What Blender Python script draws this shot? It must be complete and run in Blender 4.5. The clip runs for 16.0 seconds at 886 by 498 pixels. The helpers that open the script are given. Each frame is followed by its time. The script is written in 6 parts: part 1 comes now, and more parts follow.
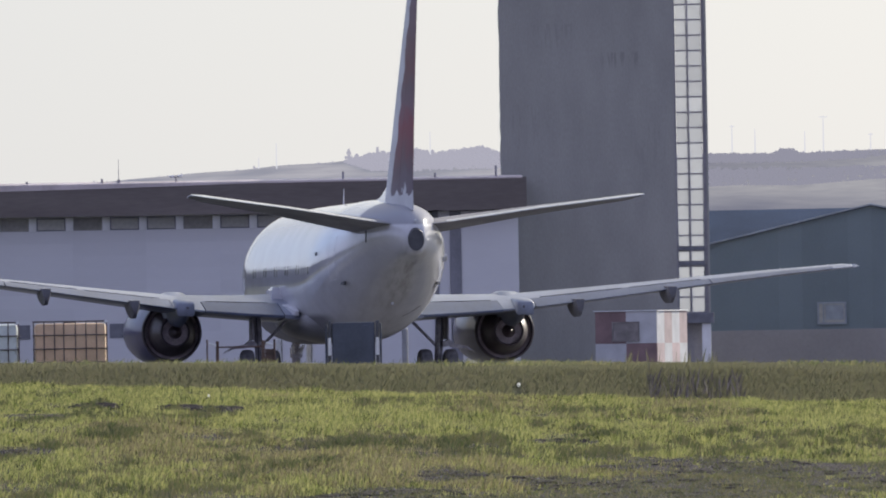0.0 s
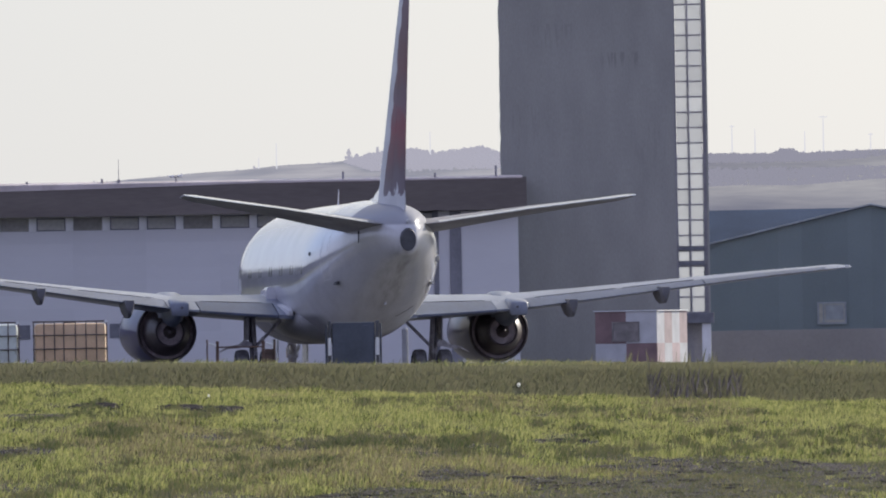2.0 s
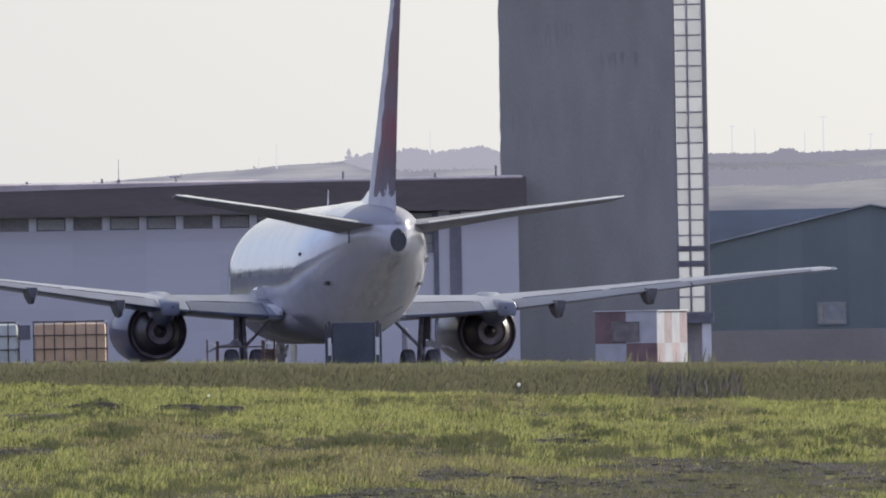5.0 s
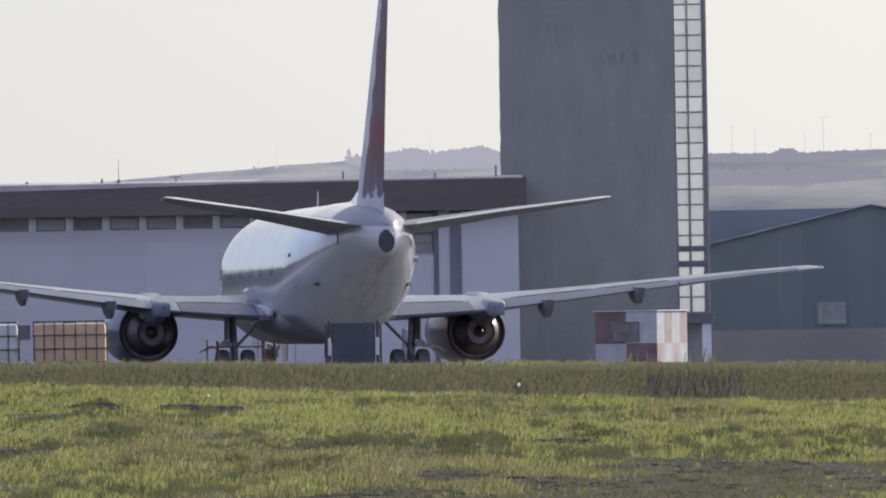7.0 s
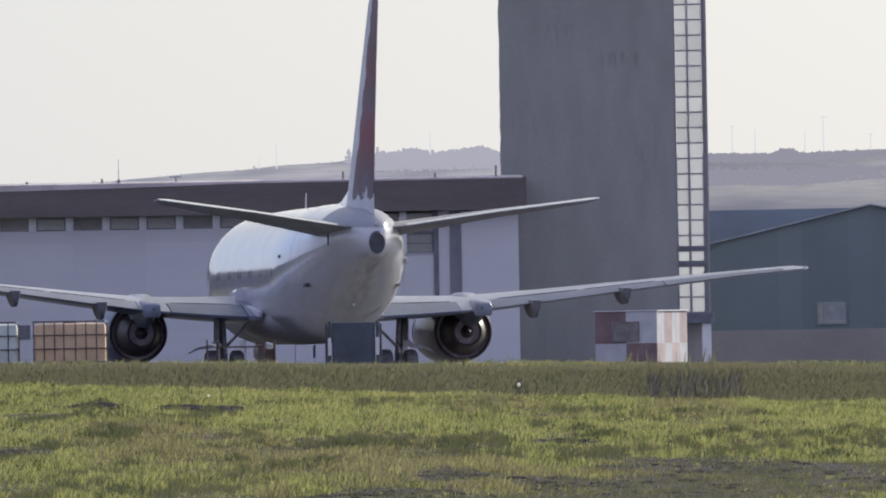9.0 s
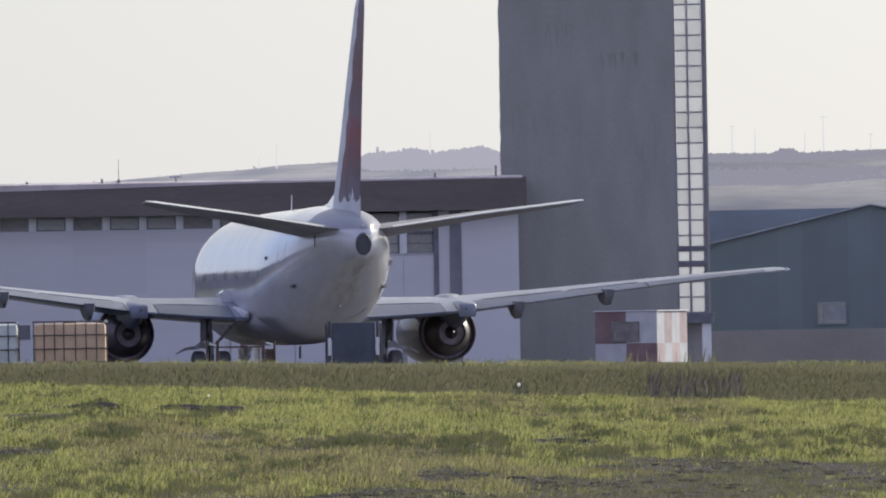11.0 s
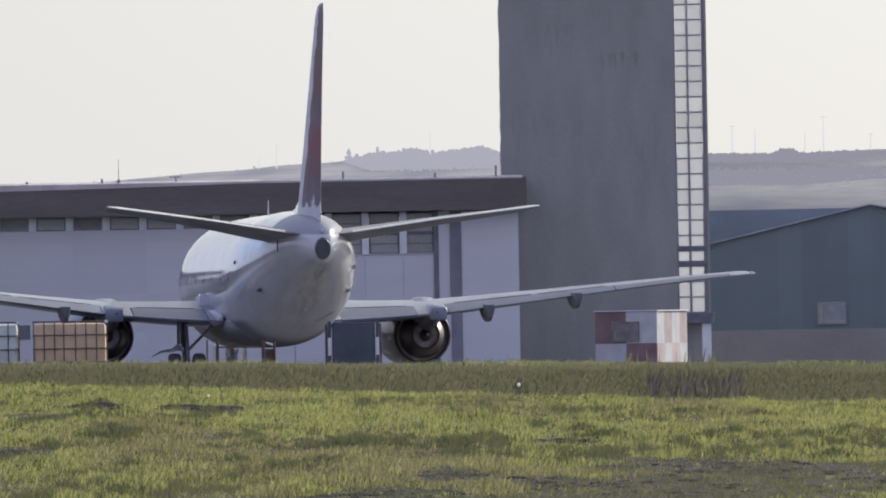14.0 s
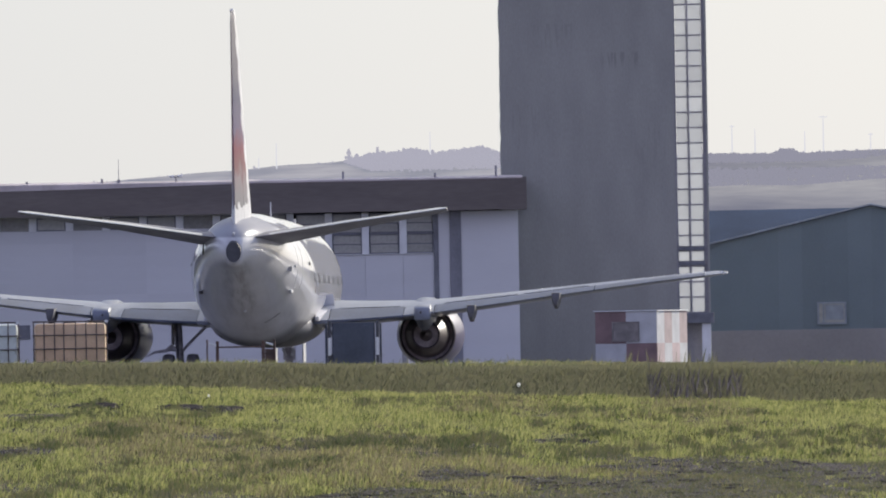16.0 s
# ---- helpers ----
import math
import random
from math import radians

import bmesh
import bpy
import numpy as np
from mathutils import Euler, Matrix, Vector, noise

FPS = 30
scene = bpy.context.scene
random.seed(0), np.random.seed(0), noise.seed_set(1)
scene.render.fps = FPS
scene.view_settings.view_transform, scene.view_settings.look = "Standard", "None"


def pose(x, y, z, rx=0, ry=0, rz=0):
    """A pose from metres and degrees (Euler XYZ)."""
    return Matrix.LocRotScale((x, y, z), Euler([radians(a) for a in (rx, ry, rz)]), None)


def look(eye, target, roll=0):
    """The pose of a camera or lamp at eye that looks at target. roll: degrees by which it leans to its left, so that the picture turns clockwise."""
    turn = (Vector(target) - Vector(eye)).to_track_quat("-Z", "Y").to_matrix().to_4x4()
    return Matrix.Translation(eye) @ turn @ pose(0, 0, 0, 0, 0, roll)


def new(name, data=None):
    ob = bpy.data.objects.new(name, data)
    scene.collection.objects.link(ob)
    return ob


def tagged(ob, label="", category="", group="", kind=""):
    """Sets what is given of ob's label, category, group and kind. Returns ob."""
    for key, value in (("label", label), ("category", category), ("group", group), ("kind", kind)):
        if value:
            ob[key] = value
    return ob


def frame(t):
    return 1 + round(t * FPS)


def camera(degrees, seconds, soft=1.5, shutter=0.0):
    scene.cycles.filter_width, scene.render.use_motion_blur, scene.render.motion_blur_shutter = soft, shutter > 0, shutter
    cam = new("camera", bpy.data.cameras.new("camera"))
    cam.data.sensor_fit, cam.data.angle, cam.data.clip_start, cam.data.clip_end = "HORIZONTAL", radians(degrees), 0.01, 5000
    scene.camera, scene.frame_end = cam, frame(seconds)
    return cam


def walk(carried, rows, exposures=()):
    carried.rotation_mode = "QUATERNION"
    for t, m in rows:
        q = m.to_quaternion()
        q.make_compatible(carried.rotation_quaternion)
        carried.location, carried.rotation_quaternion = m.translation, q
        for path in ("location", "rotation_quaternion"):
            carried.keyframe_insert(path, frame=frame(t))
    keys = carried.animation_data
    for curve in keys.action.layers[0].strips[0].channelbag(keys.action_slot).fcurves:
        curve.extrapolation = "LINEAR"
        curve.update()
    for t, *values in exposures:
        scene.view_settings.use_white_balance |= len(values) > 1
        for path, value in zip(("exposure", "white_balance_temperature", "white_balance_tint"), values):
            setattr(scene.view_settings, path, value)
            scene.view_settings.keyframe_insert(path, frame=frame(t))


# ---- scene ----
# Metres. x to the right of the camera's line, y away from it, z above the apron.

# ---- camera ----
cam = camera(4.727, 16.0, soft=1.95)
VIEW = look((0, 0, 0.69), (0.1819, 1000.0, 0.69 + 10.4222), -1.0)
walk(cam, [(0.0, VIEW), (16.0, VIEW)], exposures=[(0.0, 0.0), (16.0, 0.0)])

# ---- light: hazy bright sky, low sun beyond and to the right ----
SUN_AZ, SUN_EL = 38.0, 22.5          # degrees right of +y, and above the horizon
world = bpy.data.worlds.new("sky")
world.use_nodes = True
scene.world = world
wn, wl = world.node_tree.nodes, world.node_tree.links
sky = wn.new("ShaderNodeTexSky")
sky.sky_type, sky.sun_disc = "NISHITA", False
sky.sun_elevation, sky.sun_rotation = radians(SUN_EL), radians(SUN_AZ)
sky.air_density, sky.dust_density, sky.ozone_density = 1.0, 1.6, 2.0
pale = wn.new("ShaderNodeHueSaturation")
pale.inputs["Saturation"].default_value = 0.7
sun_way = Vector((math.sin(radians(SUN_AZ)) * math.cos(radians(SUN_EL)), math.cos(radians(SUN_AZ)) * math.cos(radians(SUN_EL)), math.sin(radians(SUN_EL))))
# thin cloud that scatters sunlight forwards: white towards the sun, dim and bluish away from it
way, dot, near_sun, veil, cloud = (wn.new("ShaderNode" + k) for k in ("TexCoord", "VectorMath", "MapRange", "ValToRGB", "Mix"))
dot.operation = "DOT_PRODUCT"
dot.inputs[1].default_value = sun_way
near_sun.inputs["From Min"].default_value = -1.0
veil.color_ramp.elements[0].color = (4.1, 4.4, 7.2, 1)
veil.color_ramp.elements[1].color = (16.0, 15.4, 14.2, 1)
for p, c in ((0.14, (4.9, 5.1, 8.2)), (0.50, (5.3, 6.0, 9.8)), (0.69, (6.2, 7.2, 10.6)), (0.77, (6.2, 8.2, 12.4)), (0.845, (6.8, 7.1, 7.7)), (0.885, (9.3, 9.3, 9.2))):
    veil.color_ramp.elements.new(p).color = (*c, 1)
cloud.data_type = "RGBA"
cloud.inputs["Factor"].default_value = 0.8
wl.new(way.outputs["Generated"], dot.inputs[0])
wl.new(dot.outputs["Value"], near_sun.inputs[0])
wl.new(near_sun.outputs[0], veil.inputs[0])
# pale haze along the horizon on the sun's side of the sky
up, low_down, sunny, both, haze = (wn.new("ShaderNode" + k) for k in ("SeparateXYZ", "MapRange", "MapRange", "Math", "Mix"))
low_down.inputs["From Min"].default_value, low_down.inputs["From Max"].default_value = 0.13, 0.0
low_down.interpolation_type = sunny.interpolation_type = "SMOOTHSTEP"
sunny.inputs["From Min"].default_value, sunny.inputs["From Max"].default_value = 0.60, 0.80
sunny.inputs["To Max"].default_value = 0.65
both.operation, haze.data_type = "MULTIPLY", "RGBA"
haze.inputs["B"].default_value = (8.5, 8.55, 8.6, 1)
wl.new(way.outputs["Generated"], up.inputs[0]), wl.new(up.outputs[2], low_down.inputs[0])
wl.new(near_sun.outputs[0], sunny.inputs[0])
wl.new(low_down.outputs[0], both.inputs[0]), wl.new(sunny.outputs[0], both.inputs[1])
wl.new(both.outputs[0], haze.inputs["Factor"]), wl.new(veil.outputs[0], haze.inputs["A"])
wl.new(haze.outputs["Result"], cloud.inputs["B"])
wl.new(sky.outputs[0], pale.inputs["Color"])
wl.new(pale.outputs[0], cloud.inputs["A"])
wl.new(cloud.outputs["Result"], wn["Background"].inputs["Color"])
wn["Background"].inputs["Strength"].default_value = 0.1

sun = new("sun", bpy.data.lights.new("sun", "SUN"))
sun.data.energy, sun.data.angle, sun.data.color = 4.7, radians(0.6), (1.0, 0.93, 0.82)
sun.matrix_world = look((0, 0, 60), Vector((0, 0, 60)) - sun_way)


# ---- materials ----
def material(name, base, rough=0.6, metal=0.0, vary=0.12, scale=3.0, fine=60.0, bump=0.15, depth=0.01, coat=0.0, second=None, stretch=(1, 1, 1), island=False, obj=False):
    """Base colour with two scales of variation, grain as bump. second: the colour of stains."""
    m = bpy.data.materials.new(name)
    m.use_nodes = True
    n, l = m.node_tree.nodes, m.node_tree.links
    b = n["Principled BSDF"]
    b.inputs["Roughness"].default_value, b.inputs["Metallic"].default_value = rough, metal
    b.inputs["Coat Weight"].default_value, b.inputs["Coat Roughness"].default_value, b.inputs["Coat IOR"].default_value = coat, 0.07, 1.5
    tc, mp = n.new("ShaderNodeTexCoord"), n.new("ShaderNodeMapping")
    mp.inputs["Scale"].default_value = stretch
    l.new(tc.outputs["Object"], mp.inputs[0])
    big, small = n.new("ShaderNodeTexNoise"), n.new("ShaderNodeTexNoise")
    big.inputs["Scale"].default_value, big.inputs["Detail"].default_value = scale, 6
    small.inputs["Scale"].default_value, small.inputs["Detail"].default_value = fine, 3
    l.new(mp.outputs[0], big.inputs[0])
    l.new(mp.outputs[0], small.inputs[0])
    ramp = n.new("ShaderNodeValToRGB")
    c = Vector(base)
    s = Vector(second) if second else c * (1 - 2.2 * vary)
    ramp.color_ramp.elements[0].position, ramp.color_ramp.elements[1].position = 0.3, 0.68
    ramp.color_ramp.elements[0].color, ramp.color_ramp.elements[1].color = (*s, 1), (*(c * (1 + vary)), 1)
    l.new(big.outputs[0], ramp.inputs[0])
    mix = n.new("ShaderNodeMix")
    mix.data_type, mix.blend_type = "RGBA", "OVERLAY"
    mix.inputs["Factor"].default_value = min(1.0, vary * 2.0)
    l.new(ramp.outputs[0], mix.inputs["A"])
    l.new(small.outputs[0], mix.inputs["B"])
    out = mix.outputs["Result"]
    if island or obj:
        src = n.new("ShaderNodeNewGeometry").outputs["Random Per Island"] if island else n.new("ShaderNodeObjectInfo").outputs["Random"]
        hsv, rng = n.new("ShaderNodeHueSaturation"), n.new("ShaderNodeMapRange")
        rng.inputs["To Min"].default_value, rng.inputs["To Max"].default_value = 1 - 1.6 * vary, 1 + 1.6 * vary
        l.new(src, rng.inputs[0])
        l.new(rng.outputs[0], hsv.inputs["Value"])
        l.new(out, hsv.inputs["Color"])
        out = hsv.outputs[0]
    l.new(out, b.inputs["Base Color"])
    if bump:
        bp = n.new("ShaderNodeBump")
        bp.inputs["Strength"].default_value, bp.inputs["Distance"].default_value = bump, depth
        l.new(small.outputs[0], bp.inputs["Height"])
        l.new(bp.outputs[0], b.inputs["Normal"])
    return m


def grass_material(name, green, dry, share, thin=0.45, dark=0.45):
    """Backlit blades: diffuse and translucent, each blade of its own tone between green and dry, patches over metres."""
    m = bpy.data.materials.new(name)
    m.use_nodes = True
    n, l = m.node_tree.nodes, m.node_tree.links
    n.remove(n["Principled BSDF"])
    geo, tc, patch = n.new("ShaderNodeNewGeometry"), n.new("ShaderNodeTexCoord"), n.new("ShaderNodeTexNoise")
    patch.inputs["Scale"].default_value, patch.inputs["Detail"].default_value = 1.1, 6
    squeeze = n.new("ShaderNodeMapping")
    squeeze.inputs["Scale"].default_value = (1.0, 0.22, 1.0)
    l.new(tc.outputs["Object"], squeeze.inputs[0])
    l.new(squeeze.outputs[0], patch.inputs[0])
    add = n.new("ShaderNodeMath")
    add.operation = "MULTIPLY_ADD"
    add.inputs[1].default_value = 0.84
    l.new(geo.outputs["Random Per Island"], add.inputs[0])
    l.new(patch.outputs[0], add.inputs[2])
    ramp = n.new("ShaderNodeValToRGB")
    e = ramp.color_ramp.elements
    e[0].position, e[0].color = 0.42, (*(Vector(green) * dark), 1)
    e[1].position, e[1].color = 1.17 - share * 0.2, (*dry, 1)
    mid = e.new(0.78 - share * 0.2)
    mid.color = (*green, 1)
    l.new(add.outputs[0], ramp.inputs[0])
    d, t, g, mx, mx2 = (n.new("ShaderNode" + k) for k in ("BsdfDiffuse", "BsdfTranslucent", "BsdfGlossy", "MixShader", "MixShader"))
    l.new(ramp.outputs[0], d.inputs[0])
    l.new(ramp.outputs[0], t.inputs[0])
    g.inputs["Roughness"].default_value = 0.45
    mx.inputs[0].default_value, mx2.inputs[0].default_value = thin, 0.04
    l.new(d.outputs[0], mx.inputs[1]), l.new(t.outputs[0], mx.inputs[2])
    l.new(mx.outputs[0], mx2.inputs[1]), l.new(g.outputs[0], mx2.inputs[2])
    l.new(mx2.outputs[0], n["Material Output"].inputs["Surface"])
    return m


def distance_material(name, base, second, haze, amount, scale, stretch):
    """Far land through kilometres of bright air: own colour, haze painted in as emission."""
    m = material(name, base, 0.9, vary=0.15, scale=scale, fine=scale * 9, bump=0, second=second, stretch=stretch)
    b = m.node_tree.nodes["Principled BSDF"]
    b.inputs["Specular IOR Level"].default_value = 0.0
    # aerial haze imitated by letting the surface itself glow
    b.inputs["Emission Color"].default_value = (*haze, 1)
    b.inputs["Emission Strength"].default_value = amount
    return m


def livery_material():
    """White fin whose rear part carries a worn picture in plum, dull red and slate with a ragged front edge."""
    m = material("fin_livery", (0.60, 0.60, 0.61), 0.5, vary=0.05, scale=1.2, fine=14, bump=0.004, coat=0.04)
    n, l = m.node_tree.nodes, m.node_tree.links
    b = n["Principled BSDF"]
    b.inputs["Specular IOR Level"].default_value = 0.2
    white = b.inputs["Base Color"].links[0].from_socket
    tc, xyz, ns = n.new("ShaderNodeTexCoord"), n.new("ShaderNodeSeparateXYZ"), n.new("ShaderNodeTexNoise")
    ns.inputs["Scale"].default_value, ns.inputs["Detail"].default_value = 1.6, 7
    l.new(tc.outputs["Object"], xyz.inputs[0])
    l.new(tc.outputs["Object"], ns.inputs[0])

    def calc(op, a, bb, cc=None):
        k = n.new("ShaderNodeMath")
        k.operation = op
        for i, v in enumerate((a, bb, cc)):
            if v is None:
                continue
            if isinstance(v, (int, float)):
                k.inputs[i].default_value = v
            else:
                l.new(v, k.inputs[i])
        return k.outputs[0]

    height = calc("MULTIPLY_ADD", ns.outputs[0], 1.3, calc("ADD", xyz.outputs[2], -0.65))
    ramp = n.new("ShaderNodeValToRGB")
    e = ramp.color_ramp.elements
    e[0].position, e[0].color = 0.04, (0.15, 0.125, 0.16, 1)
    e[1].position, e[1].color = 1.0, (0.17, 0.105, 0.14, 1)
    for p, col in ((0.16, (0.125, 0.075, 0.092)), (0.26, (0.17, 0.055, 0.068)), (0.37, (0.23, 0.04, 0.058)), (0.45, (0.17, 0.085, 0.115)), (0.53, (0.145, 0.078, 0.095)), (0.62, (0.18, 0.062, 0.064)), (0.74, (0.155, 0.07, 0.076))):
        e.new(p).color = (*col, 1)
    rng = n.new("ShaderNodeMapRange")
    rng.inputs["From Min"].default_value, rng.inputs["From Max"].default_value = 5.0, 11.3
    l.new(height, rng.inputs[0])
    l.new(rng.outputs[0], ramp.inputs[0])
    # front edge of the picture: leans back with the fin
    edge = calc("MULTIPLY_ADD", xyz.outputs[2], -0.556, -9.2)
    inside = calc("GREATER_THAN", calc("MULTIPLY_ADD", ns.outputs[0], 1.0, calc("SUBTRACT", edge, xyz.outputs[0])), 0.5)
    low = calc("GREATER_THAN", calc("MULTIPLY_ADD", ns.outputs[0], 1.4, xyz.outputs[2]), 6.2)
    mix = n.new("ShaderNodeMix")
    mix.data_type = "RGBA"
    # on the right-hand side the picture is paler: grey above, slate blue, then one red patch
    pale = n.new("ShaderNodeValToRGB")
    f = pale.color_ramp.elements
    f[0].position, f[0].color = 0.10, (0.18, 0.17, 0.185, 1)
    f[1].position, f[1].color = 1.0, (0.15, 0.14, 0.16, 1)
    for p, col in ((0.20, (0.22, 0.17, 0.19)), (0.27, (0.17, 0.06, 0.07)), (0.36, (0.18, 0.035, 0.06)), (0.43, (0.11, 0.085, 0.16)), (0.60, (0.075, 0.075, 0.135)), (0.72, (0.135, 0.125, 0.155))):
        f.new(p).color = (*col, 1)
    l.new(rng.outputs[0], pale.inputs[0])
    sides = n.new("ShaderNodeMix")
    sides.data_type = "RGBA"
    l.new(calc("LESS_THAN", xyz.outputs[1], 0.0), sides.inputs["Factor"])
    l.new(ramp.outputs[0], sides.inputs["A"]), l.new(pale.outputs[0], sides.inputs["B"])
    l.new(calc("MULTIPLY", inside, low), mix.inputs["Factor"])
    l.new(white, mix.inputs["A"])
    l.new(sides.outputs["Result"], mix.inputs["B"])
    l.new(mix.outputs["Result"], b.inputs["Base Color"])
    return m


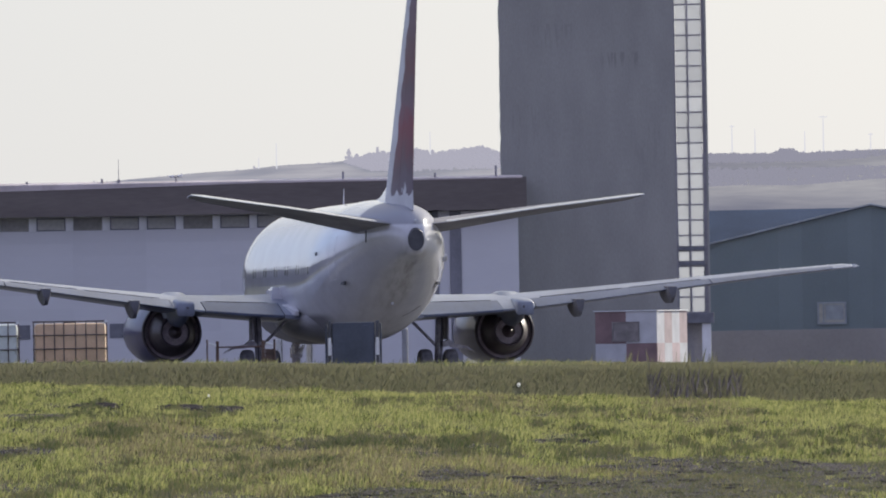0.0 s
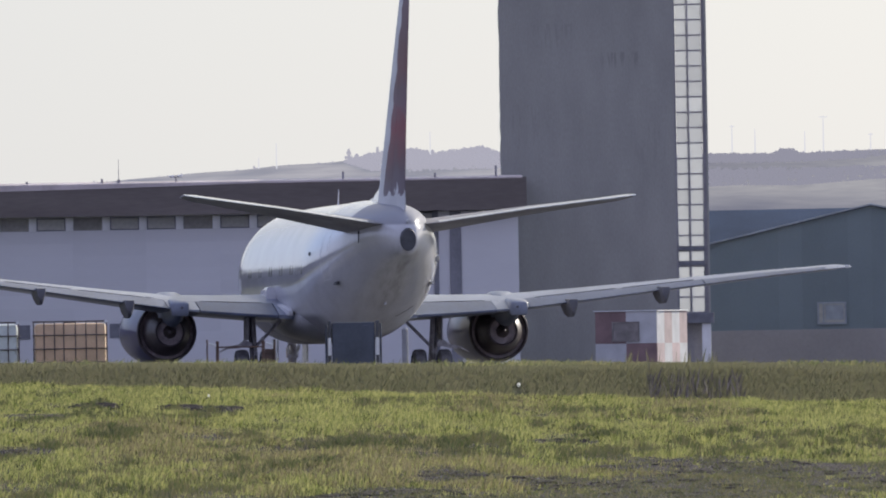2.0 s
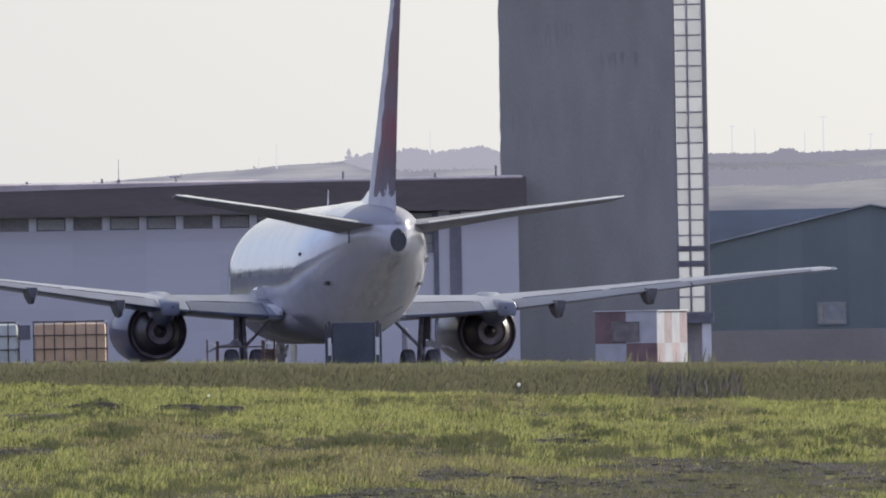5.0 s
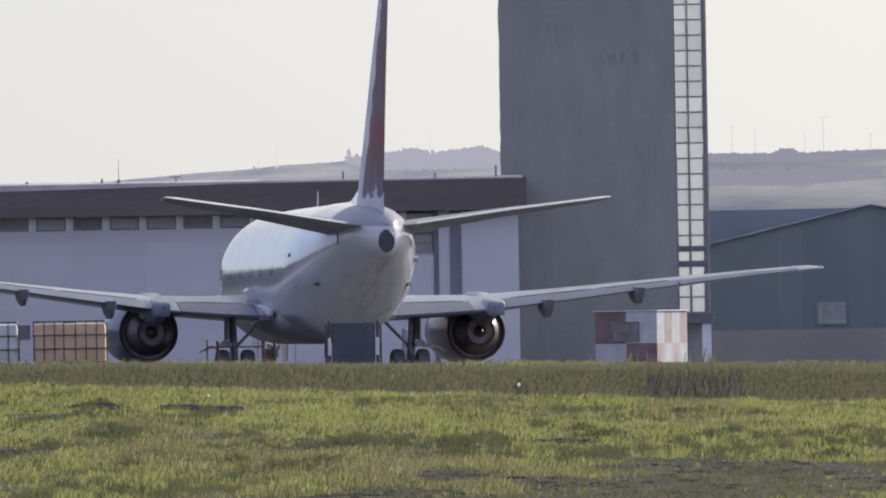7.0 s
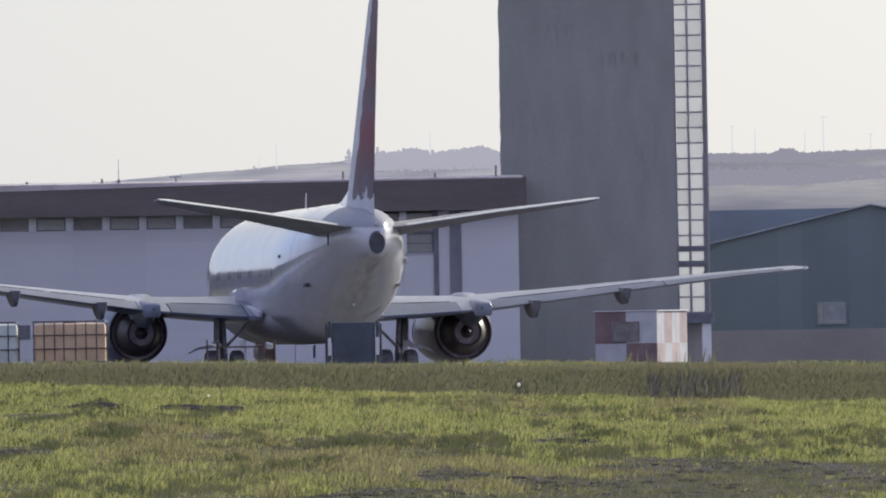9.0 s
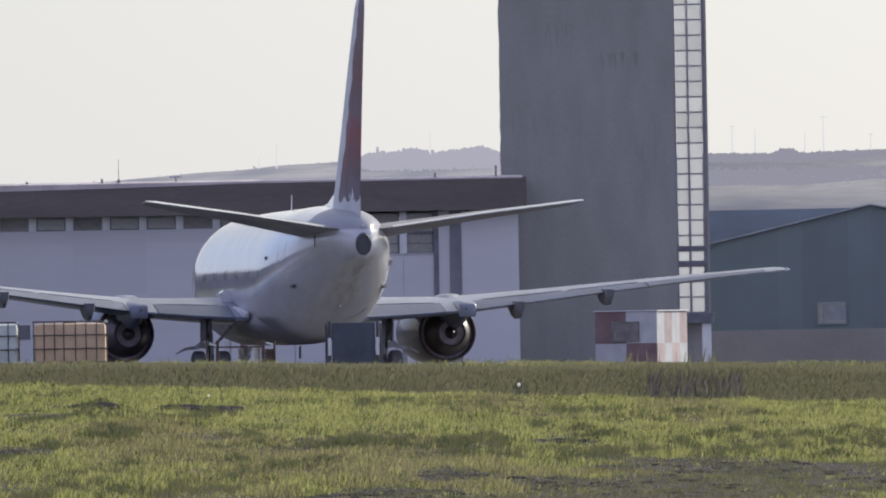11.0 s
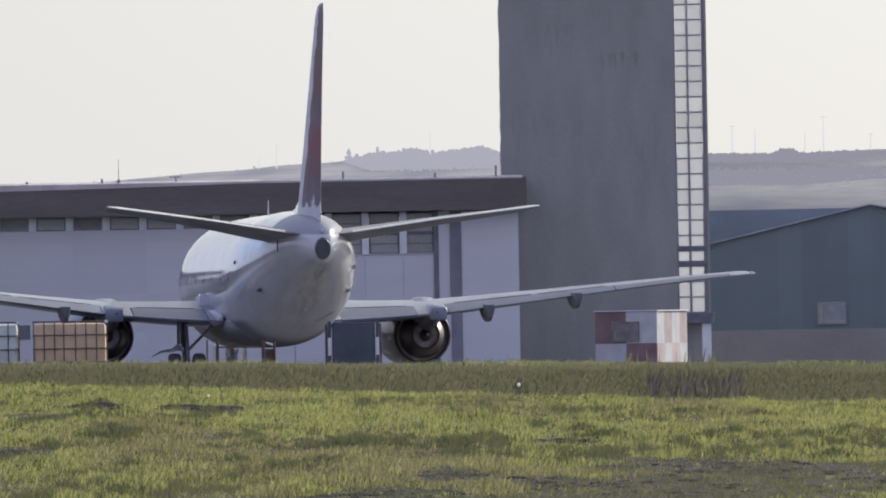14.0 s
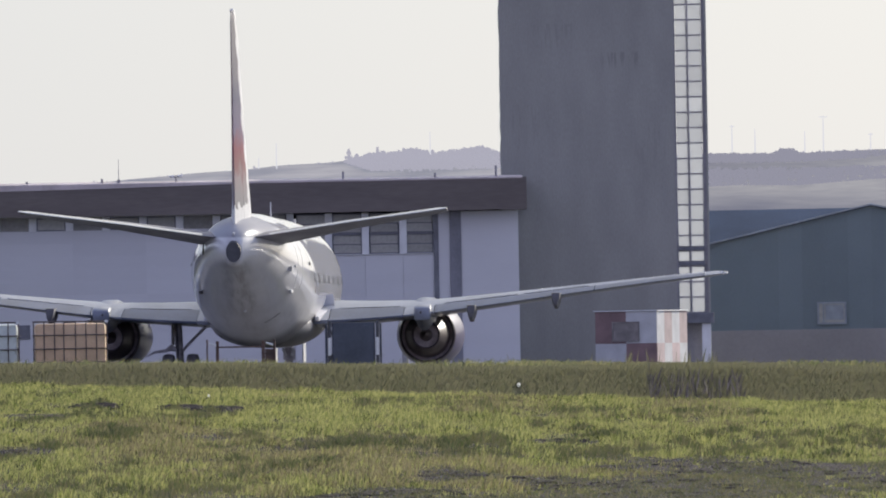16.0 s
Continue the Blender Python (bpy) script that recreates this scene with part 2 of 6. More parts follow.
M = {
    "plane_white": material("aircraft_white_paint", (0.62, 0.615, 0.635), 0.5, vary=0.05, scale=0.9, fine=9, bump=0.006, coat=1.0, second=(0.585, 0.58, 0.60)),
    "wing_grey": material("wing_grey_paint", (0.205, 0.225, 0.29), 0.42, vary=0.1, scale=0.8, fine=12, bump=0.02, coat=0.16, stretch=(0.4, 1, 1)),
    "belly": material("belly_grey_paint", (0.36, 0.355, 0.37), 0.5, vary=0.12, scale=0.9, fine=12, bump=0.01, coat=0.0, second=(0.29, 0.28, 0.285), stretch=(0.4, 1, 1)),
    "fairing": material("dull_fairing_paint", (0.135, 0.135, 0.155), 0.6, vary=0.12, scale=1.5, fine=14, bump=0.02),
    "flap_grey": material("flap_grey_paint", (0.08, 0.098, 0.16), 0.5, vary=0.12, scale=1.1, fine=12, bump=0.03, coat=0.05, stretch=(0.4, 1, 1)),
    "tail_grey": material("tailplane_grey_paint", (0.32, 0.31, 0.325), 0.6, vary=0.1, scale=1.1, fine=12, bump=0.03),
    "bare": material("bare_aluminium", (0.66, 0.66, 0.68), 0.28, metal=1.0, vary=0.06, scale=2, fine=20, bump=0.03),
    "hot": material("heat_stained_steel", (0.075, 0.056, 0.06), 0.42, metal=0.1, vary=0.2, scale=4, fine=25, bump=0.05),
    "soot": material("smoked_liner_metal", (0.52, 0.45, 0.47), 0.75, vary=0.15, scale=5, fine=30),
    "lip": material("smoky_nozzle_metal", (0.095, 0.077, 0.084), 0.55, metal=0.0, vary=0.1, scale=4, fine=25, bump=0.0),
    "rubber": material("black_rubber", (0.17, 0.165, 0.18), 0.75, vary=0.2, scale=6, fine=60),
    "gear": material("gear_grey_paint", (0.55, 0.55, 0.57), 0.45, vary=0.15, scale=5, fine=40),
    "gear_dark": material("oily_gear_grey", (0.36, 0.34, 0.36), 0.5, vary=0.2, scale=5, fine=40),
    "cabin_glass": material("dark_cabin_glass", (0.02, 0.022, 0.026), 0.12, vary=0.1, scale=5, fine=20, bump=0),
    "blind": material("lowered_cabin_blind", (0.26, 0.26, 0.27), 0.35, vary=0.08, scale=5, bump=0, coat=0.5),
    "nacelle": material("navy_nacelle_paint", (0.068, 0.058, 0.135), 0.4, vary=0.08, scale=1.2, fine=12, bump=0.003, coat=0.24),
    "seam": material("dark_joint", (0.08, 0.08, 0.09), 0.6, vary=0.15, scale=4),
    "livery": livery_material(),
    "lamp_red": material("red_lamp_glass", (0.5, 0.04, 0.03), 0.15, vary=0.05, bump=0),
    "wall_white": material("white_painted_cladding", (0.66, 0.645, 0.645), 0.62, vary=0.022, scale=0.5, fine=9, bump=0.05, second=(0.63, 0.615, 0.615), stretch=(0.5, 1, 2), obj=True),
    "wall_trim": material("white_window_frame", (0.84, 0.83, 0.82), 0.55, vary=0.08, scale=1, fine=12),
    "fascia": material("dark_brown_fascia", (0.188, 0.161, 0.147), 0.8, vary=0.09, scale=0.4, fine=5, bump=0.06, stretch=(0.35, 1, 2.2), second=(0.158, 0.136, 0.125)),
    "roof_edge": material("pale_roof_flashing", (0.62, 0.53, 0.51), 0.5, vary=0.1, scale=1, fine=12),
    "dark_pane": material("dusty_dark_window", (0.335, 0.32, 0.28), 0.3, vary=0.15, scale=0.8, fine=6, bump=0, second=(0.41, 0.395, 0.355), obj=True),
    "dim_pane": material("dim_brownish_window", (0.32, 0.30, 0.27), 0.35, vary=0.15, scale=0.8, fine=6, bump=0, obj=True),
    "frame_dark": material("dark_steel_frame", (0.19, 0.19, 0.21), 0.55, vary=0.15, scale=2),
    "column_grey": material("grey_concrete_column", (0.25, 0.245, 0.27), 0.8, vary=0.12, scale=0.8, fine=12),
    "concrete": material("weathered_grey_concrete", (0.348, 0.337, 0.31), 0.85, vary=0.07, scale=0.7, fine=14, bump=0.3, depth=0.02, stretch=(1.3, 1.3, 0.4), second=(0.318, 0.308, 0.284)),
    "strip": material("grey_stair_glazing_frame", (0.33, 0.315, 0.33), 0.7, vary=0.12, scale=0.8, fine=12),
    "teal": material("dark_teal_sheet", (0.196, 0.232, 0.248), 0.6, vary=0.04, scale=0.3, fine=10, bump=0.05, obj=True),
    "teal_roof": material("blue_roof_sheet", (0.058, 0.082, 0.125), 0.85, vary=0.1, scale=0.3, fine=10, bump=0.08),
    "teal_trim": material("pale_metal_trim", (0.36, 0.39, 0.42), 0.5, vary=0.15, scale=1),
    "hall_frame": material("dull_window_metal", (0.33, 0.36, 0.39), 0.6, vary=0.1, scale=2),
    "plinth": material("brown_rendered_plinth", (0.335, 0.315, 0.305), 0.85, vary=0.05, scale=0.4, fine=8),
    "red": material("faded_red_paint", (0.255, 0.165, 0.162), 0.6, vary=0.14, scale=1.4, fine=20, obj=True),
    "hut_white": material("white_hut_paint", (0.56, 0.56, 0.565), 0.55, vary=0.08, scale=1.4, fine=20, obj=True),
    # lit copy of the red, sunlight on the hut's side put into the colour
    "pink": material("sunlit_red_paint", (0.56, 0.44, 0.435), 0.6, vary=0.1, scale=1.4, fine=20, obj=True),
    "hut_window": material("brownish_hut_window", (0.24, 0.215, 0.205), 0.3, vary=0.2, scale=2),
    "tank_orange": material("amber_plastic_tank", (0.66, 0.46, 0.29), 0.45, vary=0.08, scale=3, fine=25, bump=0.05),
    "tank_white": material("milky_plastic_tank", (0.62, 0.66, 0.62), 0.45, vary=0.08, scale=3, fine=25, bump=0.05),
    "cage": material("dull_galvanised_steel", (0.16, 0.13, 0.13), 0.5, metal=0.5, vary=0.2, scale=8),
    "pallet": material("grey_weathered_wood", (0.20, 0.16, 0.12), 0.85, vary=0.2, scale=4, fine=50, stretch=(1, 6, 6)),
    "cabinet": material("dark_blue_steel", (0.075, 0.088, 0.118), 0.5, vary=0.12, scale=2, fine=18),
    "post_dark": material("dark_painted_post", (0.075, 0.078, 0.09), 0.55, vary=0.15, scale=5),
    "reflector": material("white_reflective_tape", (0.75, 0.76, 0.76), 0.4, vary=0.05, scale=9),
    "rust": material("rusty_brown_steel", (0.12, 0.075, 0.06), 0.7, vary=0.25, scale=6, fine=50),
    "pole": material("weathered_pole", (0.36, 0.34, 0.36), 0.8, vary=0.15, scale=2),
    "apron": material("worn_grey_apron_concrete", (0.132, 0.132, 0.136), 0.95, vary=0.15, scale=0.12, fine=5, second=(0.11, 0.11, 0.114)),
    "soil": material("dark_stony_soil", (0.05, 0.042, 0.039), 0.95, vary=0.3, scale=1.3, fine=24, bump=0.9, depth=0.05, second=(0.028, 0.024, 0.023)),
    "stone": material("grey_field_stone", (0.19, 0.172, 0.165), 0.9, vary=0.25, scale=8, island=True),
    "blade": grass_material("short_sunlit_grass", (0.178, 0.220, 0.050), (0.375, 0.372, 0.136), 0.2, 0.55, 0.07),
    "bank_blade": grass_material("long_bank_grass", (0.142, 0.145, 0.078), (0.168, 0.16, 0.094), 0.4, 0.6, 0.95),
    "crest_blade": grass_material("fresh_crest_grass", (0.17, 0.205, 0.075), (0.33, 0.32, 0.14), 0.2, 0.45, 0.4),
    "dull_blade": grass_material("dull_soil_grass", (0.125, 0.14, 0.055), (0.20, 0.185, 0.10), 0.3, 0.4, 0.5),
    "straw_blade": grass_material("brownish_dry_grass", (0.165, 0.158, 0.062), (0.27, 0.235, 0.125), 0.3, 0.5, 0.4),
    "weed": material("dry_brown_weed", (0.19, 0.16, 0.15), 0.9, vary=0.3, scale=4, island=True),
    # tussock green kept dark to carry the shade of hollows and clumps
    "tussock": grass_material("dark_tussock_grass", (0.105, 0.135, 0.04), (0.175, 0.165, 0.073), 0.3, 0.34),
    "foliage": material("dark_tree_foliage", (0.075, 0.07, 0.045), 0.9, vary=0.3, scale=0.6, fine=6, bump=0, island=True),
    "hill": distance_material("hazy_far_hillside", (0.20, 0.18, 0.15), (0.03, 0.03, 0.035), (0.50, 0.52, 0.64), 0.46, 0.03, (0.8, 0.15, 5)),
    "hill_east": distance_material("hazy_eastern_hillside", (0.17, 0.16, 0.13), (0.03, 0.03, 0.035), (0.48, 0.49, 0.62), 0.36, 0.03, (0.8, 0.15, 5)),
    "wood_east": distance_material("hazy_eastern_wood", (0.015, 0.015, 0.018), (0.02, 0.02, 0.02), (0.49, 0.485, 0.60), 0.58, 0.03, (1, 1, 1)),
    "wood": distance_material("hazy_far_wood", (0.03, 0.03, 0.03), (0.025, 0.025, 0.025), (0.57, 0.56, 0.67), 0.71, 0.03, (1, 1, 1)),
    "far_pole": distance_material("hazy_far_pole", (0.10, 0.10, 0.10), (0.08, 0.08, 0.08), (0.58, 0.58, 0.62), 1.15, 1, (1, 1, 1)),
}


def thin_sheet(name, tint):
    """Thin milky glass or plastic that lets the sun's light through from behind."""
    m = bpy.data.materials.new(name)
    m.use_nodes = True
    n, l = m.node_tree.nodes, m.node_tree.links
    n.remove(n["Principled BSDF"])
    info, rng, hsv = n.new("ShaderNodeObjectInfo"), n.new("ShaderNodeMapRange"), n.new("ShaderNodeHueSaturation")
    rng.inputs["To Min"].default_value, rng.inputs["To Max"].default_value = 0.93, 1.04
    hsv.inputs["Color"].default_value = (*tint, 1)
    l.new(info.outputs["Random"], rng.inputs[0]), l.new(rng.outputs[0], hsv.inputs["Value"])
    t, g, mx = n.new("ShaderNodeBsdfTranslucent"), n.new("ShaderNodeBsdfGlossy"), n.new("ShaderNodeMixShader")
    g.inputs["Roughness"].default_value, mx.inputs[0].default_value = 0.25, 0.08
    l.new(hsv.outputs[0], t.inputs[0])
    l.new(t.outputs[0], mx.inputs[1]), l.new(g.outputs[0], mx.inputs[2])
    l.new(mx.outputs[0], n["Material Output"].inputs["Surface"])
    return m


M["milky"] = thin_sheet("milky_stair_glass", (0.57, 0.59, 0.63))
M["scrap"] = thin_sheet("thin_white_plastic", (0.9, 0.9, 0.88))


def stained_concrete(m, places):
    """Short dark run-off streaks below a few leaking joints. places: centre x, half width, bottom and top."""
    n, l = m.node_tree.nodes, m.node_tree.links
    b = n["Principled BSDF"]
    out = b.inputs["Base Color"].links[0].from_socket
    tc, mp, ns, xyz = (n.new("ShaderNode" + k) for k in ("TexCoord", "Mapping", "TexNoise", "SeparateXYZ"))
    mp.inputs["Scale"].default_value = (3.2, 1.0, 0.35)
    ns.inputs["Scale"].default_value, ns.inputs["Detail"].default_value = 2.0, 3
    l.new(tc.outputs["Object"], mp.inputs[0]), l.new(mp.outputs[0], ns.inputs[0]), l.new(tc.outputs["Object"], xyz.inputs[0])

    def math_node(op, a, c):
        k = n.new("ShaderNodeMath")
        k.operation, k.use_clamp = op, op == "MULTIPLY"
        for i, v in enumerate((a, c)):
            if isinstance(v, (int, float)):
                k.inputs[i].default_value = v
            else:
                l.new(v, k.inputs[i])
        return k.outputs[0]

    def ramp(v, lo, hi):
        k = n.new("ShaderNodeMapRange")
        k.inputs["From Min"].default_value, k.inputs["From Max"].default_value = lo, hi
        l.new(v, k.inputs[0])
        return k.outputs[0]

    streak = ramp(ns.outputs[0], 0.50, 0.62)
    for cx, half, low, top, depth in places:
        near = ramp(math_node("ABSOLUTE", math_node("SUBTRACT", xyz.outputs[0], cx), 0.0), half, half * 0.7)
        high = math_node("MULTIPLY", ramp(xyz.outputs[2], low, low + 0.5 * (top - low)), ramp(xyz.outputs[2], top, top - 0.1))
        f = math_node("MULTIPLY", math_node("MULTIPLY", near, high), math_node("MULTIPLY", streak, depth))
        mix = n.new("ShaderNodeMix")
        mix.data_type = "RGBA"
        l.new(f, mix.inputs["Factor"]), l.new(out, mix.inputs["A"])
        mix.inputs["B"].default_value = (0.17, 0.165, 0.155, 1)
        out = mix.outputs["Result"]
    l.new(out, b.inputs["Base Color"])


stained_concrete(M["concrete"], ((7.75, 1.0, 12.9, 13.75, 0.38), (4.9, 1.0, 13.6, 15.0, 0.2), (3.6, 0.7, 8.6, 11.6, 0.15), (8.9, 0.9, 8.0, 10.6, 0.13)))


def meadow(m):
    """Soil in the near field; rough green-brown turf over the rest of the airfield."""
    n, l = m.node_tree.nodes, m.node_tree.links
    b = n["Principled BSDF"]
    soil = b.inputs["Base Color"].links[0].from_socket
    geo, xyz, ns, ramp, mix = (n.new("ShaderNode" + k) for k in ("NewGeometry", "SeparateXYZ", "TexNoise", "ValToRGB", "Mix"))
    ns.inputs["Scale"].default_value, ns.inputs["Detail"].default_value = 0.08, 8
    ramp.color_ramp.elements[0].position, ramp.color_ramp.elements[0].color = 0.35, (0.075, 0.085, 0.035, 1)
    ramp.color_ramp.elements[1].position, ramp.color_ramp.elements[1].color = 0.7, (0.15, 0.14, 0.07, 1)
    l.new(geo.outputs["Position"], ns.inputs[0]), l.new(ns.outputs[0], ramp.inputs[0])
    l.new(geo.outputs["Position"], xyz.inputs[0])
    off, sq, cmp = n.new("ShaderNodeMath"), n.new("ShaderNodeMath"), n.new("ShaderNodeMapRange")
    off.operation, sq.operation = "SUBTRACT", "MULTIPLY"
    off.inputs[1].default_value = 108.0
    cmp.inputs["From Min"].default_value, cmp.inputs["From Max"].default_value = 300.0, 2600.0
    l.new(xyz.outputs[1], off.inputs[0]), l.new(off.outputs[0], sq.inputs[0]), l.new(off.outputs[0], sq.inputs[1]), l.new(sq.outputs[0], cmp.inputs[0])
    mix.data_type = "RGBA"
    l.new(cmp.outputs[0], mix.inputs["Factor"]), l.new(soil, mix.inputs["A"]), l.new(ramp.outputs[0], mix.inputs["B"])
    l.new(mix.outputs["Result"], b.inputs["Base Color"])


meadow(M["soil"])


def aircraft_paint(m):
    """Clear-coated white: painted fin shade round the tailplane's root, oil streaks under the tail."""
    n, l = m.node_tree.nodes, m.node_tree.links
    b = n["Principled BSDF"]
    clean = b.inputs["Base Color"].links[0].from_socket
    b.inputs["Specular IOR Level"].default_value = 0.0
    b.inputs["Coat IOR"].default_value, b.inputs["Coat Roughness"].default_value = 1.65, 0.045
    tc, xyz, ns = n.new("ShaderNodeTexCoord"), n.new("ShaderNodeSeparateXYZ"), n.new("ShaderNodeTexNoise")
    smear = n.new("ShaderNodeMapping")
    smear.inputs["Scale"].default_value = (0.35, 2.2, 0.8)
    ns.inputs["Scale"].default_value, ns.inputs["Detail"].default_value, ns.inputs["Roughness"].default_value = 1.6, 7, 0.62
    l.new(tc.outputs["Object"], xyz.inputs[0]), l.new(tc.outputs["Object"], smear.inputs[0]), l.new(smear.outputs[0], ns.inputs[0])

    def span(v, lo, hi):
        k = n.new("ShaderNodeMapRange")
        k.interpolation_type = "SMOOTHSTEP"
        k.inputs["From Min"].default_value, k.inputs["From Max"].default_value = lo, hi
        l.new(v, k.inputs[0])
        return k.outputs[0]

    def times(*vs):
        out = vs[0]
        for v in vs[1:]:
            k = n.new("ShaderNodeMath")
            k.operation = "MULTIPLY"
            l.new(out, k.inputs[0])
            if isinstance(v, float):
                k.inputs[1].default_value = v
            else:
                l.new(v, k.inputs[1])
            out = k.outputs[0]
        return out

    def blend(f, a, col):
        k = n.new("ShaderNodeMix")
        k.data_type = "RGBA"
        l.new(f, k.inputs["Factor"]), l.new(a, k.inputs["A"])
        k.inputs["B"].default_value = (*col, 1)
        return k.outputs["Result"]

    x, y, z = xyz.outputs
    wide = n.new("ShaderNodeMath")
    wide.operation = "ABSOLUTE"
    l.new(y, wide.inputs[0])
    # grey tone stands in for the shade beside the fin's foot
    fin_shade = times(span(x, -11.15, -11.25), span(z, 4.47, 4.55))
    streak = times(span(wide.outputs[0], 0.55, 0.1), span(x, -9.0, -11.5), span(z, 4.2, 3.6), span(ns.outputs[0], 0.38, 0.7), 0.45)
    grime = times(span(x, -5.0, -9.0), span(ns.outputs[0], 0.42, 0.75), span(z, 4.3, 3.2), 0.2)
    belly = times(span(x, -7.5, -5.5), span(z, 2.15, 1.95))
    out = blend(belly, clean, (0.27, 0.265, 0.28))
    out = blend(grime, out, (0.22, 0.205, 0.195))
    out = blend(streak, out, (0.13, 0.11, 0.095))
    out = blend(fin_shade, out, (0.34, 0.34, 0.37))
    matt = n.new("ShaderNodeMath")
    matt.operation = "MULTIPLY_ADD"
    matt.inputs[1].default_value, matt.inputs[2].default_value = -0.75, 1.0
    l.new(fin_shade, matt.inputs[0])
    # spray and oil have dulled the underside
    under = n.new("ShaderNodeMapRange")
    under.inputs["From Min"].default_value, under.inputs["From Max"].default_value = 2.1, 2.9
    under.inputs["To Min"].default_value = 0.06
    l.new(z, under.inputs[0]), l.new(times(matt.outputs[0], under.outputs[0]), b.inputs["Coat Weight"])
    # exhaust and spray have dulled the coat towards the tail
    dull = n.new("ShaderNodeMapRange")
    dull.inputs["From Min"].default_value, dull.inputs["From Max"].default_value = -10.8, -13.4
    dull.inputs["To Min"].default_value, dull.inputs["To Max"].default_value = 0.045, 0.22
    l.new(x, dull.inputs[0]), l.new(dull.outputs[0], b.inputs["Coat Roughness"])
    l.new(out, b.inputs["Base Color"])


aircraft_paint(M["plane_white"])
for dull in ("soil", "apron", "stone", "fascia", "concrete", "teal_roof", "teal", "plinth", "nacelle", "soot", "tail_grey", "belly"):
    M[dull].node_tree.nodes["Principled BSDF"].inputs["Specular IOR Level"].default_value = 0.12


# ---- mesh helpers ----
def mesh_of(bm, mat, smooth=False, sharp=None):
    me = bpy.data.meshes.new("mesh")
    bmesh.ops.recalc_face_normals(bm, faces=bm.faces)
    bm.to_mesh(me)
    bm.free()
    me.materials.append(mat)
    if smooth:
        me.shade_smooth()
        if sharp:
            me.set_sharp_from_angle(angle=radians(sharp))
    return me


def part(name, bm, mat, parent, label="", smooth=False, sharp=35):
    """One mesh object under a thing or a part, in its parent's space."""
    me = bm if isinstance(bm, bpy.types.Mesh) else mesh_of(bm, mat, smooth, sharp)
    ob = new(name, me)
    ob.parent = parent
    return tagged(ob, label)


def thing(name, label, category, m=None, group="", kind=""):
    ob = new(name)
    ob.empty_display_size = 0.3
    if m is not None:
        ob.matrix_world = m
    return tagged(ob, label, category, group, kind)


def box(x0, x1, y0, y1, z0, z1, bevel=0.0, bm=None):
    bm = bm or bmesh.new()
    vs = [bm.verts.new((x, y, z)) for x in (x0, x1) for y in (y0, y1) for z in (z0, z1)]
    fs = [bm.faces.new([vs[i] for i in q]) for q in ((0, 1, 3, 2), (4, 6, 7, 5), (0, 4, 5, 1), (2, 3, 7, 6), (0, 2, 6, 4), (1, 5, 7, 3))]
    if bevel:
        bmesh.ops.bevel(bm, geom=list({e for f in fs for e in f.edges}), offset=bevel, segments=2, affect="EDGES", profile=0.5)
    return bm


def loft(rings, cap=True, bm=None, closed=True):
    """Skin over rings of equally many points."""
    bm = bm or bmesh.new()
    rows = [[bm.verts.new(p) for p in r] for r in rings]
    n = len(rows[0])
    for a, b in zip(rows, rows[1:]):
        for i in range(n if closed else n - 1):
            j = (i + 1) % n
            bm.faces.new((a[i], a[j], b[j], b[i]))
    if cap:
        bm.faces.new(rows[0][::-1])
        bm.faces.new(rows[-1])
    return bm


def ring_x(x, y, z, ry, rz, n=40, flat=0.0):
    """An oval round the x axis; flat pulls its underside up."""
    out = []
    for i in range(n):
        a = 2 * math.pi * i / n
        s = math.sin(a)
        out.append((x, y + ry * math.cos(a), z + rz * (s if s > 0 else s * (1 - flat))))
    return out


def rod(p, q, r, n=8, r2=None, bm=None):
    """A round bar from p to q."""
    p, q = Vector(p), Vector(q)
    way = (q - p).normalized()
    a = way.orthogonal().normalized()
    b = way.cross(a)
    rings = [[c + rr * (a * math.cos(2 * math.pi * i / n) + b * math.sin(2 * math.pi * i / n)) for i in range(n)] for c, rr in ((p, r), (q, r if r2 is None else r2))]
    return loft(rings, True, bm)


# ---- the lie of the land ----
LAND_Y = np.array([-400, 0, 40, 75, 100, 115, 130, 133, 138, 146, 150, 156, 166, 173, 200, 230, 300, 314, 318, 323, 326, 330, 336, 360, 6000.0])
LAND_Z = np.array([-1.2, -0.95, -0.66, -0.36, -0.07, 0.11, 0.27, 0.22, 0.05, 0.02, 0.50, 0.545, 0.28, 0.25, 0.12, 0.04, 0.0, -0.045, -0.025, -0.045, -0.065, -0.12, -0.125, -0.05, -0.05])
TILT_Y = np.array([0, 75, 100, 130, 150, 173, 200, 290, 305, 345, 370, 6000.0])
TILT = np.array([-0.01, -0.0174, -0.030, -0.040, -0.0206, -0.006, 0.0, 0.0, -0.012, -0.012, 0.0, 0.0])


def land(x, y):
    x, y = np.asarray(x, float), np.asarray(y, float)
    z = np.interp(y, LAND_Y, LAND_Z) + np.interp(y, TILT_Y, TILT) * np.clip(x, -14, 14)
    near = np.clip((160 - y) / 8, 0, 1)
    wave = 0.022 * np.sin(x * 1.9 + 0.31 * y) * np.sin(0.23 * y - 0.7 * x) + 0.014 * np.sin(3.7 * x - 0.17 * y + 1.3) * np.sin(0.61 * y + 0.4)
    return z + near * wave * np.interp(y, [105, 125], [1.0, 0.2])


